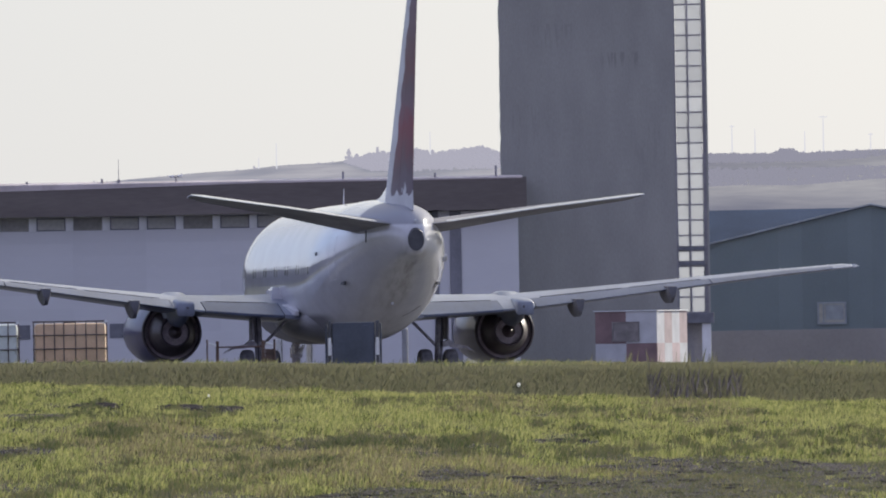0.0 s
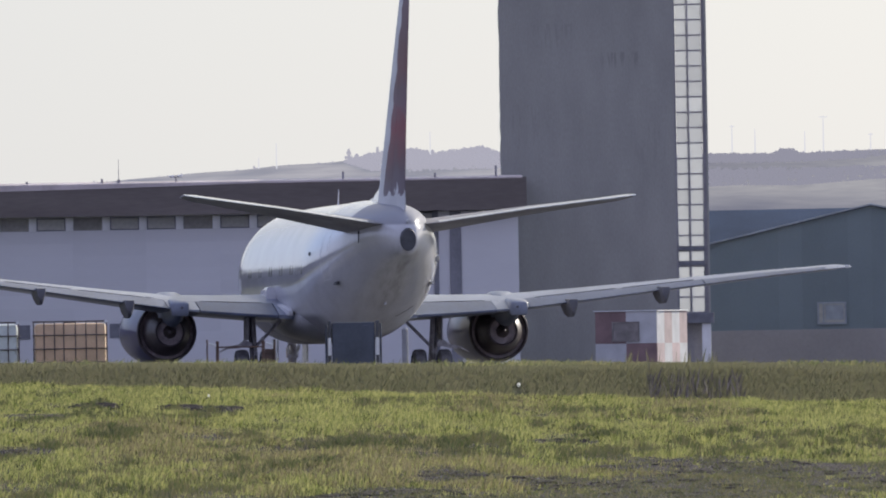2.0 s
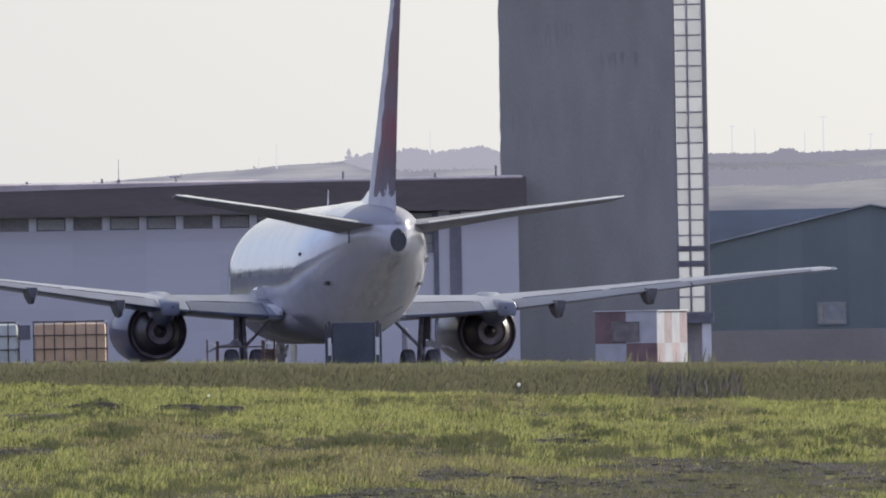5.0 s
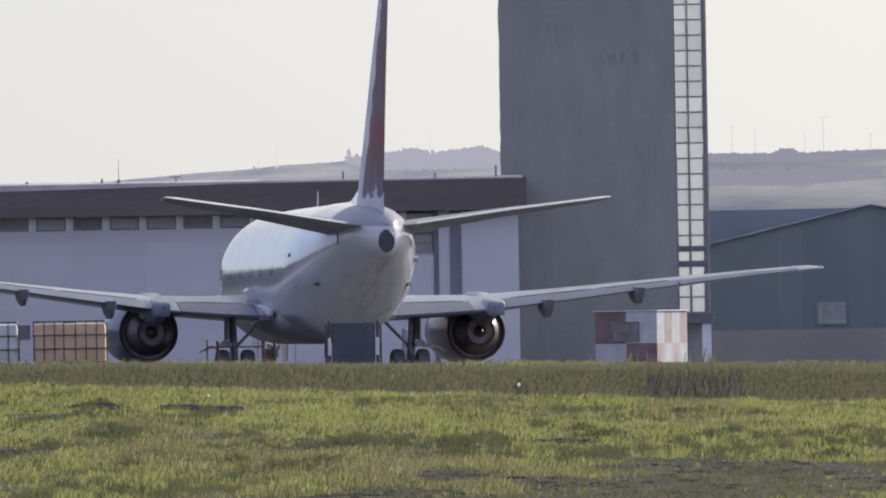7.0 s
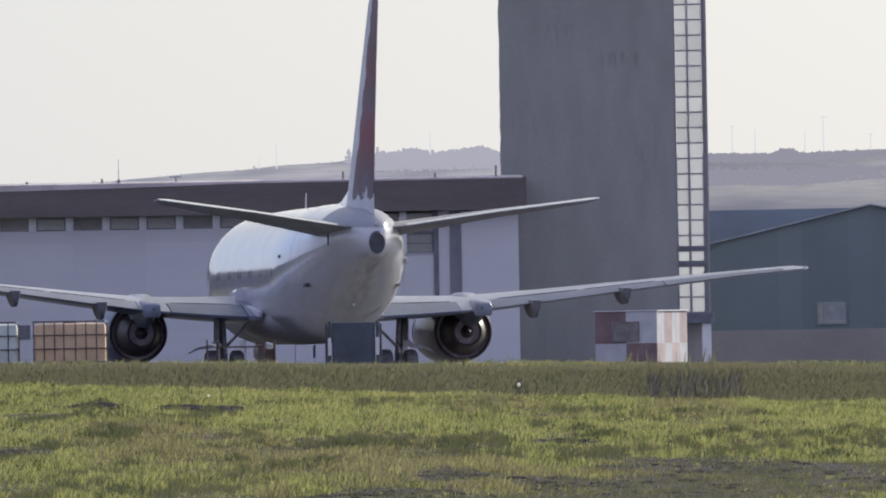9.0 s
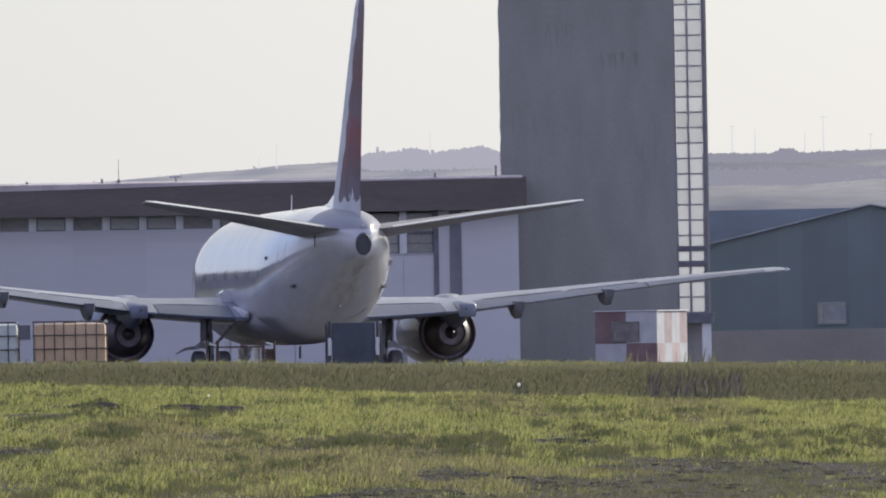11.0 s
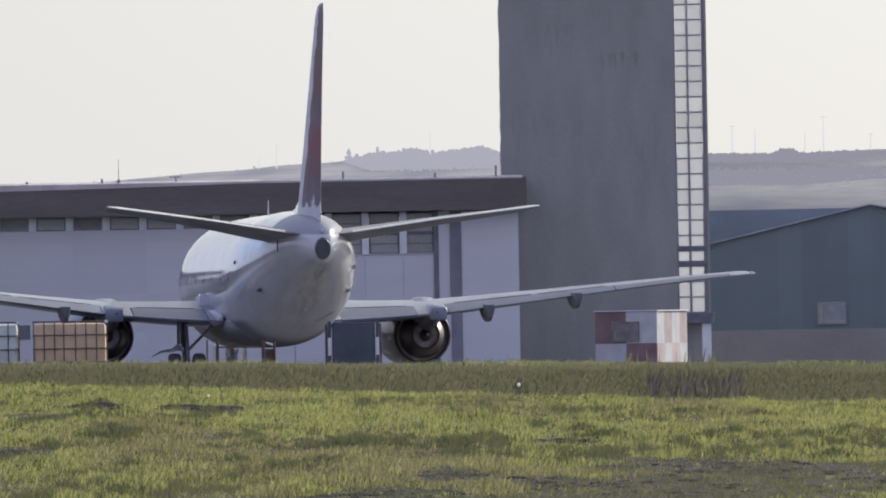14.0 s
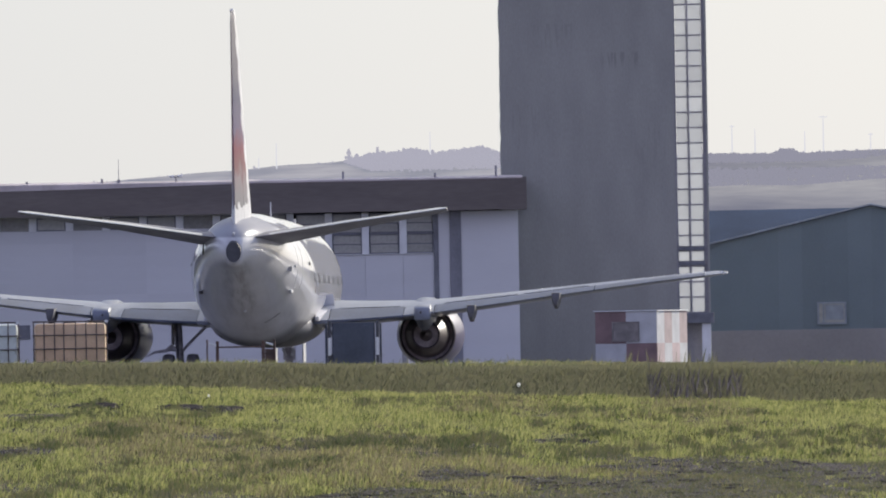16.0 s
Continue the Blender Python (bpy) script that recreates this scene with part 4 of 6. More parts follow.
# ---- the airliner: x forward, y to its left, z up, origin on the ground under the wing ----
plane = thing("airliner", "white twin-engined airliner with a plum and red tail, taxiing away", "airplane")

# x, centre height, half width, half height
BODY = [(13.95, 2.75, 0.03, 0.03), (13.8, 2.78, 0.32, 0.30), (13.45, 2.83, 0.66, 0.62), (12.85, 2.93, 1.04, 1.02), (12.0, 3.06, 1.38, 1.42), (11.0, 3.16, 1.64, 1.74), (9.8, 3.22, 1.81, 1.93), (8.6, 3.25, 1.87, 1.99),
        (7, 3.26, 1.88, 2.01), (5, 3.265, 1.88, 2.02), (2, 3.27, 1.88, 2.03), (-1, 3.27, 1.88, 2.03), (-3.5, 3.27, 1.88, 2.03), (-5, 3.29, 1.88, 2.01), (-6.5, 3.37, 1.86, 1.945), (-8, 3.50, 1.79, 1.81), (-9.5, 3.65, 1.65, 1.60),
        (-11, 3.86, 1.43, 1.36), (-12.3, 4.05, 1.18, 1.11), (-13.4, 4.20, 0.94, 0.90), (-14.3, 4.27, 0.73, 0.77), (-15.0, 4.24, 0.50, 0.63), (-15.35, 4.17, 0.34, 0.50), (-15.5, 4.12, 0.25, 0.38)]


STATIONS = np.array(BODY[::-1])
DENSE = np.linspace(STATIONS[0, 0], STATIONS[-1, 0], 900)


def smooth_column(k):
    """A curve with continuous slope through the stations."""
    x, v = STATIONS[:, 0], STATIONS[:, k]
    d = np.diff(v) / np.diff(x)
    m = np.concatenate([[d[0]], 0.5 * (d[1:] + d[:-1]), [d[-1]]])
    i = np.clip(np.searchsorted(x, DENSE) - 1, 0, len(x) - 2)
    h = x[i + 1] - x[i]
    t = (DENSE - x[i]) / h
    c = (2 * t ** 3 - 3 * t ** 2 + 1) * v[i] + (t ** 3 - 2 * t ** 2 + t) * h * m[i] + (3 * t ** 2 - 2 * t ** 3) * v[i + 1] + (t ** 3 - t ** 2) * h * m[i + 1]
    g = np.exp(-0.5 * (np.arange(-30, 31) / 12.0) ** 2)
    s = np.convolve(np.pad(c, 30, mode="edge"), g / g.sum(), "valid")
    f = np.clip(np.minimum(DENSE - DENSE[0], DENSE[-1] - DENSE) / 1.2, 0, 1)
    return f * s + (1 - f) * c


COLUMNS = [smooth_column(k) for k in (1, 2, 3)]


def body_at(x):
    return [float(np.interp(x, DENSE, c)) for c in COLUMNS]


def smooth_rings():
    xs = np.unique(np.concatenate([np.linspace(-15.5, -3.5, 110), np.linspace(-3.5, 8.4, 12), np.linspace(8.4, 13.95, 40)]))
    return [ring_x(float(x), 0, zc, max(ry, 0.02), max(rz, 0.02), 72) for x in xs for zc, ry, rz in [body_at(x)]]


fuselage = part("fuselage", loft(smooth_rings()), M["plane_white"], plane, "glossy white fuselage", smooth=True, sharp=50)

# belly fairing round the wing root
rings = []
for x, w, d in ((6.4, 0.9, 0.30), (5.6, 1.25, 0.5), (4.4, 1.52, 0.66), (2, 1.66, 0.74), (-1, 1.66, 0.74), (-3, 1.55, 0.66), (-4.3, 1.3, 0.52), (-5.4, 0.9, 0.32)):
    rings.append([(x, w * math.cos(a), 1.97 + (0.5 if math.sin(a) > 0 else d) * math.sin(a)) for a in [2 * math.pi * i / 32 for i in range(32)]])
part("belly_fairing", loft(rings), M["belly"], plane, smooth=True, sharp=50)

# exhaust of the auxiliary power unit
part("exhaust_ring", loft([ring_x(-15.5, 0, 4.09, 0.23, 0.33, 24), ring_x(-15.62, 0, 4.07, 0.215, 0.30, 24)], False), M["seam"], plane, smooth=True)
part("exhaust_pipe", loft([ring_x(-15.62, 0, 4.07, 0.215, 0.30, 24), ring_x(-15.60, 0, 4.07, 0.195, 0.275, 24), ring_x(-15.1, 0, 4.09, 0.19, 0.26, 24)]), M["seam"], plane, "sooty dark exhaust opening", smooth=True)
part("tail_lamp", rod((-15.4, 0, 4.62), (-15.54, 0, 4.60), 0.04, 10), M["gear"], plane)


def foil(x_le, chord, y, z_te, thick, inc, c0=0.0, c1=1.0, n=11, up=None, grow=0.0):
    """A wing section between two shares of its chord. up: section of an upright fin."""
    pts = []
    s = [c0 + (c1 - c0) * 0.5 * (1 - math.cos(math.pi * i / (n - 1))) for i in range(n)]

    def half(q):
        return thick / 0.2 * (0.2969 * math.sqrt(max(q, 0)) - 0.126 * q - 0.3516 * q * q + 0.2843 * q ** 3 - 0.1015 * q ** 4) + 0.0012 + grow

    for sgn, run in ((1, s[::-1]), (-1, s)):
        for q in run:
            camber = 0.0 if up is not None else 0.055 * q * (1 - q)
            lift = (inc * (1 - q) + camber) * chord
            h = half(q) * chord * sgn
            x = x_le - q * chord
            pts.append((x, h, up) if up is not None else (x, y, z_te + lift + h))
    return pts


# y, leading edge x, chord, trailing edge z, thickness, incidence
WING = [(1.2, 4.7, 7.0, 1.99, 0.125, 0.045), (1.9, 4.2, 6.5, 2.02, 0.125, 0.045), (3.3, 3.25, 5.65, 2.10, 0.122, 0.042), (4.9, 2.2, 4.75, 2.22, 0.118, 0.038), (7.2, 0.86, 3.92, 2.52, 0.112, 0.032),
        (9.6, -0.55, 3.05, 2.84, 0.108, 0.026), (12.2, -2.07, 2.13, 3.17, 0.105, 0.02), (14.1, -3.28, 1.56, 3.38, 0.10, 0.015), (14.44, -3.75, 1.15, 3.405, 0.06, 0.012)]


def wing_at(y):
    a = np.array(WING)
    return [float(np.interp(y, a[:, 0], a[:, k])) for k in range(1, 6)]


def wing_piece(y0, y1, side, c0, c1, grow=0.0, drop=0.0):
    ys = sorted({y0, y1, *(w[0] for w in WING if y0 < w[0] < y1)})
    rings = []
    for y in ys:
        xl, c, z, th, inc = wing_at(y)
        rings.append(foil(xl, c, side * y, z - drop, th, inc, c0, c1, grow=grow))
    return loft(rings)


def fairing(side, y, x0, x1, z, w, h):
    """A keel-shaped flap track cover under the wing, ending in a blunt upright cut."""
    rings = []
    for q, k in ((0, 0.08), (0.12, 0.4), (0.35, 0.8), (0.65, 1.0), (0.88, 0.95), (0.97, 0.8), (1.0, 0.62)):
        x = x0 + (x1 - x0) * q
        rings.append([(x, side * y + a * w * (0.5 + 0.5 * k), z + 0.12 - 0.05 * q - b * h * k) for a, b in ((-1, 0), (-0.97, 0.3), (-0.78, 0.62), (-0.35, 0.95), (0.35, 0.95), (0.78, 0.62), (0.97, 0.3), (1, 0))])
    return loft(rings)


def thrust_gate(side, te, z):
    """The boxy block between inboard and outboard flap, in line with the engine, hanging below the trailing edge."""
    rings = []
    for x, w, lo, hi in ((te + 2.0, 0.16, 0.18, 0.30), (te + 1.2, 0.22, 0.06, 0.33), (te + 0.2, 0.26, -0.10, 0.28), (te - 0.10, 0.26, -0.18, 0.21), (te - 0.14, 0.23, -0.15, 0.18)):
        c = 0.045
        rings.append([(x, side * (4.97 + a), z + b) for a, b in ((-w, lo + c), (-w, hi - c), (-w + c, hi), (w - c, hi), (w, hi - c), (w, lo + c), (w - c, lo), (-w + c, lo))])
    return loft(rings)


GEAR_X = -1.1          # main wheels, aft of the origin
for side in (1, -1):
    wing = part("wing", wing_piece(1.2, 14.44, side, 0.0, 0.72), M["wing_grey"], plane, "pale grey swept wing", smooth=True, sharp=40)
    part("inboard_flap", wing_piece(2.05, 4.35, side, 0.725, 1.0, 0.003), M["flap_grey"], wing, smooth=True, sharp=40)
    part("root_fillet", wing_piece(1.2, 2.03, side, 0.722, 1.0, 0.006), M["wing_grey"], wing, smooth=True, sharp=40)
    part("engine_flap_gate", wing_piece(4.37, 5.30, side, 0.722, 0.98, 0.0), M["wing_grey"], wing, smooth=True, sharp=40)
    part("outboard_flap", wing_piece(5.32, 10.3, side, 0.725, 1.0, 0.0), M["flap_grey"], wing, smooth=True, sharp=40)
    part("aileron", wing_piece(10.33, 13.7, side, 0.725, 1.0), M["flap_grey"], wing, smooth=True, sharp=40)
    part("wing_tip", wing_piece(13.72, 14.44, side, 0.722, 1.0), M["wing_grey"], wing, smooth=True, sharp=40)
    # thin leading-edge slat of bare metal
    part("slat", wing_piece(5.4, 13.9, side, 0.0, 0.1, 0.003), M["bare"], wing, "bare metal leading-edge slat", smooth=True, sharp=40)
    # spoiler seams seen as dark joints on the upper side
    for a, b in ((2.3, 4.2), (5.6, 7.9), (8.1, 10.1)):
        xa, ca, za, ta, ia = wing_at(a)
        xb, cb, zb, tb, ib = wing_at(b)
        q = 0.70
        up = lambda c, t, i: (i * (1 - q) + 0.055 * q * (1 - q) + t / 0.2 * (0.2969 * q ** 0.5 - 0.126 * q - 0.3516 * q * q + 0.2843 * q ** 3 - 0.1015 * q ** 4)) * c + 0.008
        part("spoiler_joint", rod((xa - q * ca, side * a, za + up(ca, ta, ia)), (xb - q * cb, side * b, zb + up(cb, tb, ib)), 0.012, 5), M["seam"], wing)
    for y, w, h, back in ((6.5, 0.15, 0.56, 0.38), (9.13, 0.145, 0.52, 0.36)):
        xl, c, z, th, inc = wing_at(y)
        part("flap_track_fairing", fairing(side, y, xl - c + 2.3, xl - c - back, z, w, h), M["fairing"], wing, smooth=True, sharp=50)
    xl, c, z, th, inc = wing_at(4.95)
    gate = part("thrust_gate", thrust_gate(side, xl - c, z), M["wing_grey"], wing, smooth=True, sharp=50)
    part("gate_pin", rod((xl - c - 0.13, side * 4.92, z + 0.06), (xl - c - 0.17, side * 4.92, z + 0.06), 0.035, 8), M["seam"], gate)
    tab = mesh_of(box(-0.04, 0.04, -0.005, 0.005, 0, 0.03), M["gear"])
    for k in range(17):
        y = 8.6 + 0.32 * k
        xl, c, z, th, inc = wing_at(y)
        q = 0.38
        crest = z + (inc * (1 - q) + 0.055 * q * (1 - q) + th / 0.2 * (0.2969 * q ** 0.5 - 0.126 * q - 0.3516 * q * q + 0.2843 * q ** 3 - 0.1015 * q ** 4)) * c
        part("vortex_generator", tab, None, wing).matrix_basis = pose(xl - q * c, side * y, crest - 0.005, 0, 0, side * 18)
    for y in (10.9, 11.6, 12.3, 13.0, 13.5, 14.0):
        xl, c, z, th, inc = wing_at(y)
        part("static_wick", rod((xl - c, side * y, z), (xl - c - 0.16, side * y, z + 0.015), 0.008, 5), M["seam"], wing)
    xl, c, z, th, inc = wing_at(14.3)
    part("tip_lamp", box(xl - c - 0.06, xl - c + 0.1, side * 14.3 - 0.05, side * 14.3 + 0.05, z - 0.02, z + 0.07, 0.015), M["lamp_red" if side > 0 else "reflector"], wing)

    # tailplane
    TAIL = [(0.25, -10.3, 4.25, 4.50, 0.10), (1.0, -10.85, 3.8, 4.58, 0.10), (3.5, -12.7, 2.6, 4.95, 0.09), (6.05, -14.6, 1.5, 5.27, 0.085), (6.35, -15.05, 1.05, 5.315, 0.05)]
    tail_piece = lambda c0, c1, a=0, b=5: loft([foil(xl, c, side * y, z, th, -0.042, c0, c1) for y, xl, c, z, th in TAIL[a:b]])
    stab = part("tailplane", tail_piece(0, 0.68), M["tail_grey"], plane, "pale grey tailplane", smooth=True, sharp=40)
    part("elevator", tail_piece(0.685, 1.0), M["tail_grey"], stab, smooth=True, sharp=40)
    part("trailing_edge", loft([[(xl - c - 0.005, side * y, z - 0.008), (xl - c + 0.01, side * y, z + 0.01), (xl - c + 0.20, side * y, z + 0.062 - 0.03 * (y > 6.2)), (xl - c + 0.20, side * y, z)] for y, xl, c, z, th in TAIL[1:5]]), M["bare"], stab, "bare metal trailing edge strip", smooth=True, sharp=30)
    part("leading_edge", loft([foil(xl, c, side * y, z, th, -0.042, 0, 0.09, grow=0.002) for y, xl, c, z, th in TAIL[1:5]]), M["bare"], stab, "polished metal leading edge", smooth=True, sharp=40)

    # engine in its nacelle
    ey, ez, ex = side * 4.93, 1.60, -2.4
    nac = [(7.9, 0.86, 0.80), (7.82, 0.95, 0.90), (7.4, 1.01, 0.99), (6.4, 1.05, 1.05), (5.3, 1.04, 1.04), (4.4, 0.97, 0.97), (3.7, 0.86, 0.87)]
    rings = [ring_x(x + ex, ey, ez, ry, rz, 40, 0.06) for x, ry, rz in nac] + [ring_x(x + ex, ey, ez, r, r, 40) for x, r in ((3.7, 0.83), (4.6, 0.80), (6.6, 0.78), (7.5, 0.80))] + [ring_x(7.9 + ex, ey, ez, 0.86, 0.80, 40, 0.06)]
    nacelle = part("engine_nacelle", loft(rings, False), M["nacelle"], plane, "glossy navy engine nacelle with a dark nozzle", smooth=True, sharp=50)
    part("inlet_lip", loft([ring_x(x + ex, ey, ez, r, q, 40, 0.06) for x, r, q in ((7.55, 0.835, 0.80), (7.91, 0.87, 0.81), (7.93, 0.90, 0.85), (7.70, 0.99, 0.945))], False), M["bare"], nacelle, smooth=True)
    part("fan", loft([ring_x(6.7 + ex, ey, ez, 0.785, 0.785, 36), ring_x(6.62 + ex, ey, ez, 0.785, 0.785, 36)]), M["soot"], nacelle)
    part("spinner", loft([ring_x(x + ex, ey, ez, r, r, 20) for x, r in ((7.25, 0.02), (7.1, 0.1), (6.9, 0.19), (6.7, 0.25))]), M["gear"], nacelle, smooth=True)
    part("fan_duct", loft([ring_x(3.92 + ex, ey, ez, 0.81, 0.81, 36), ring_x(3.78 + ex, ey, ez, 0.81, 0.81, 36)]), M["soot"], nacelle)
    part("nozzle_liner", loft([ring_x(x + ex, ey, ez, r, r, 40) for x, r in ((3.72, 0.822), (4.2, 0.795), (4.42, 0.785))], False), M["soot"], nacelle, smooth=True)
    part("core_cowl", loft([ring_x(x + ex, ey, ez, r, r, 36) for x, r in ((4.4, 0.72), (3.7, 0.705), (3.3, 0.63), (2.95, 0.52), (2.75, 0.44), (2.75, 0.40), (3.2, 0.42))], False), M["hot"], nacelle, "heat-stained metal core cowl", smooth=True, sharp=50)
    part("core_throat", loft([ring_x(2.92 + ex, ey, ez, 0.41, 0.41, 30), ring_x(2.84 + ex, ey, ez, 0.405, 0.405, 30)]), M["soot"], nacelle)
    part("exhaust_plug", loft([ring_x(x + ex, ey, ez, r, r, 24) for x, r in ((3.2, 0.24), (2.85, 0.2), (2.5, 0.1), (2.35, 0.02))]), M["hot"], nacelle, smooth=True)
    # rounded lips of bare metal round the fan and core nozzles
    for name, x, r, q, mat in (("nozzle_lip", 3.69, 0.84, 0.05, "lip"), ("core_lip", 2.76, 0.415, 0.035, "lip")):
        rings = [[(x + ex + q * math.cos(t), ey + (r + q * math.sin(t)) * math.cos(a), ez + (r + q * math.sin(t)) * math.sin(a)) for a in [2 * math.pi * i / 48 for i in range(48)]] for t in [2 * math.pi * j / 10 for j in range(11)]]
        part(name, loft(rings, False), M[mat], nacelle, "smoke-stained metal nozzle lip", smooth=True, sharp=80)
    # pylon, and the blunt wedge of its tail between nozzle and flaps
    bm = loft([[(x, ey - w, z0), (x, ey + w, z0), (x, ey + w, z1 - 0.08), (x, ey + 0.6 * w, z1 - 0.015), (x, ey, z1), (x, ey - 0.6 * w, z1 - 0.015), (x, ey - w, z1 - 0.08)] for x, w, z0, z1 in ((5.0, 0.05, 2.46, 2.60), (4.0, 0.15, 2.42, 2.66), (2.9, 0.22, 2.1, 2.71), (1.6, 0.32, 2.0, 2.785), (0.5, 0.32, 2.0, 2.775), (-0.3, 0.2, 2.05, 2.6), (-1.4, 0.1, 2.2, 2.45))])
    pylon = part("pylon", bm, M["wing_grey"], nacelle, smooth=True, sharp=40)
    rings = []
    for x, w, z0, z1 in ((1.7, 0.26, 1.95, 2.62), (0.6, 0.30, 1.80, 2.5), (-0.5, 0.28, 1.74, 2.42), (-1.5, 0.22, 1.84, 2.36), (-2.2, 0.12, 2.04, 2.32)):
        rings.append([(x, ey + w * a, z0 + (z1 - z0) * b) for a, b in ((-1, 1), (-1, 0.55), (-0.72, 0.18), (-0.25, 0), (0.25, 0), (0.72, 0.18), (1, 0.55), (1, 1))])
    part("pylon_tail", loft(rings), M["flap_grey"], pylon, "grey wedge-shaped pylon tail", smooth=True, sharp=50)

    # main landing gear
    gy, gx = side * 2.615, GEAR_X
    strut = part("main_gear", rod((gx, gy, 0.5), (gx + 0.05, gy + side * 0.10, 2.3), 0.12, 14), M["gear_dark"], plane, "grey main landing gear strut")
    part("piston", rod((gx, gy, 0.45), (gx, gy, 1.1), 0.085, 12), M["gear_dark"], strut)
    part("axle", rod((gx, gy - 0.42, 0.53), (gx, gy + 0.42, 0.53), 0.07, 10), M["gear_dark"], strut)
    part("side_brace", rod((gx + 0.02, gy, 1.12), (gx + 0.1, side * 1.75, 2.0), 0.045, 10), M["gear_dark"], strut)
    part("drag_link", rod((gx - 0.05, gy, 0.75), (gx - 0.32, gy, 1.0), 0.045, 8), M["gear_dark"], strut)
    part("drag_link", rod((gx - 0.32, gy, 1.0), (gx - 0.05, gy, 1.28), 0.045, 8), M["gear_dark"], strut)
    part("hydraulic_line", rod((gx - 0.12, gy + side * 0.05, 0.7), (gx - 0.1, gy + side * 0.12, 2.1), 0.018, 6), M["seam"], strut)
    part("brake_unit", rod((gx, gy - 0.2, 0.53), (gx, gy + 0.2, 0.53), 0.2, 18), M["gear_dark"], strut)
    part("gear_door", box(gx - 0.5, gx + 0.5, gy + side * 0.24 - 0.02, gy + side * 0.24 + 0.02, 1.35, 2.2, 0.01), M["gear_dark"], strut, "grey gear leg door")
    # outer door, a curved plate hanging out on a link
    pts = [(0.12, 1.25), (0.30, 1.36), (0.46, 1.22), (0.80, 1.16), (1.05, 1.0), (1.08, 0.97), (0.80, 1.09), (0.46, 1.11), (0.30, 1.16), (0.12, 1.13)]
    bm = loft([[(gx + e, gy + side * u, w) for u, w in pts] for e in (0.1, -0.3)])
    part("outer_door", bm, M["gear_dark"], strut)

    # fillet between wing and body, ending in a short upright step
    rings = []
    for x, w, lo, hi in ((4.2, 0.10, 2.6, 2.72), (2.6, 0.30, 2.4, 2.84), (0.75, 0.38, 2.3, 2.91), (0.45, 0.38, 2.3, 2.90), (0.42, 0.42, 2.25, 2.50), (-0.6, 0.30, 2.15, 2.42), (-1.6, 0.18, 2.1, 2.32), (-2.6, 0.08, 2.05, 2.18)):
        rings.append([(x, side * (1.68 + a * w), lo + b * (hi - lo)) for a, b in ((-0.3, 0), (-0.3, 1), (0.9, 1), (0.98, 0.95), (1.0, 0.85), (1.0, 0))])
    part("root_fairing", loft(rings), M["plane_white"], wing, "white stepped fairing at the wing root", smooth=True, sharp=40)

    # cabin windows, doors and small marks
    pane = bmesh.new()
    loft([[(0.105 * math.cos(a) * 0.9, 0.0 + e, 0.145 * math.sin(a)) for a in [2 * math.pi * i / 14 for i in range(14)]] for e in (-0.02, 0.0015)], True, pane)
    pane_mesh = mesh_of(pane, M["cabin_glass"])
    blind_mesh = pane_mesh.copy()
    blind_mesh.materials[0] = M["blind"]
    z_win = 3.36
    for i in range(32):
        x = 9.476 - 0.508 * i
        zc, ry, rz = body_at(x)
        y = ry * math.sqrt(max(0.0, 1 - ((z_win - zc) / rz) ** 2))
        w = part("cabin_window", pane_mesh if (i * 7 + 3) % 5 in (0, 2) else blind_mesh, None, fuselage)
        w.matrix_basis = Matrix.Translation((x, side * y, z_win)) @ Euler((radians(3), 0, radians(side * (6 if x < -7 else 0) + (180 if side < 0 else 0)))).to_matrix().to_4x4()

    def on_skin(x, z, out=0.0):
        zc, ry, rz = body_at(x)
        return (x, side * (ry * math.sqrt(max(0.0, 1 - ((z - zc) / rz) ** 2)) + out), z)

    # rear door outline
    for (xa, za), (xb, zb) in (((-9.2, 3.0), (-9.2, 4.45)), ((-10.0, 3.05), (-10.0, 4.45)), ((-9.2, 4.45), (-10.0, 4.45)), ((-9.2, 3.0), (-10.0, 3.05))):
        ps = [Vector(on_skin(xa + (xb - xa) * k / 6, za + (zb - za) * k / 6, 0.002)) for k in range(7)]
        bm = bmesh.new()
        for p, q in zip(ps, ps[1:]):
            rod(p, q, 0.006, 4, bm=bm)
        part("door_joint", bm, M["gear"], fuselage)
    p = on_skin(-10.0, 2.92, 0.005)
    part("outflow_valve", box(p[0] - 0.45, p[0] + 0.35, p[1] - 0.06, p[1] + 0.03, p[2] - 0.05, p[2] + 0.05, 0.02), M["seam" if side > 0 else "gear"], fuselage, "outflow vent")
    p = on_skin(-7.6, 3.78, 0.005)
    part("marker_lamp", box(p[0] - 0.1, p[0] + 0.1, p[1] - 0.03, p[1] + 0.03, p[2] - 0.05, p[2] + 0.05, 0.02), M["seam"], fuselage)
    if side > 0:
        part("drain_mast", rod((-13.0, 1.07, 4.36), (-13.06, 1.08, 4.03), 0.024, 6, 0.018), M["seam"], fuselage)

# long service panel joint under the tail, to the right
ps = []
for k in range(9):
    y = -0.50 - 0.06 * k
    zc, ry, rz = body_at(-9.0 - 0.03 * k)
    ps.append((-9.0 - 0.03 * k, y, zc - rz * math.sqrt(1 - (y / ry) ** 2) - 0.004))
bm = bmesh.new()
for p, q in zip(ps, ps[1:]):
    rod(p, q, 0.012, 6, bm=bm)
part("panel_joint", bm, M["gear_dark"], fuselage)

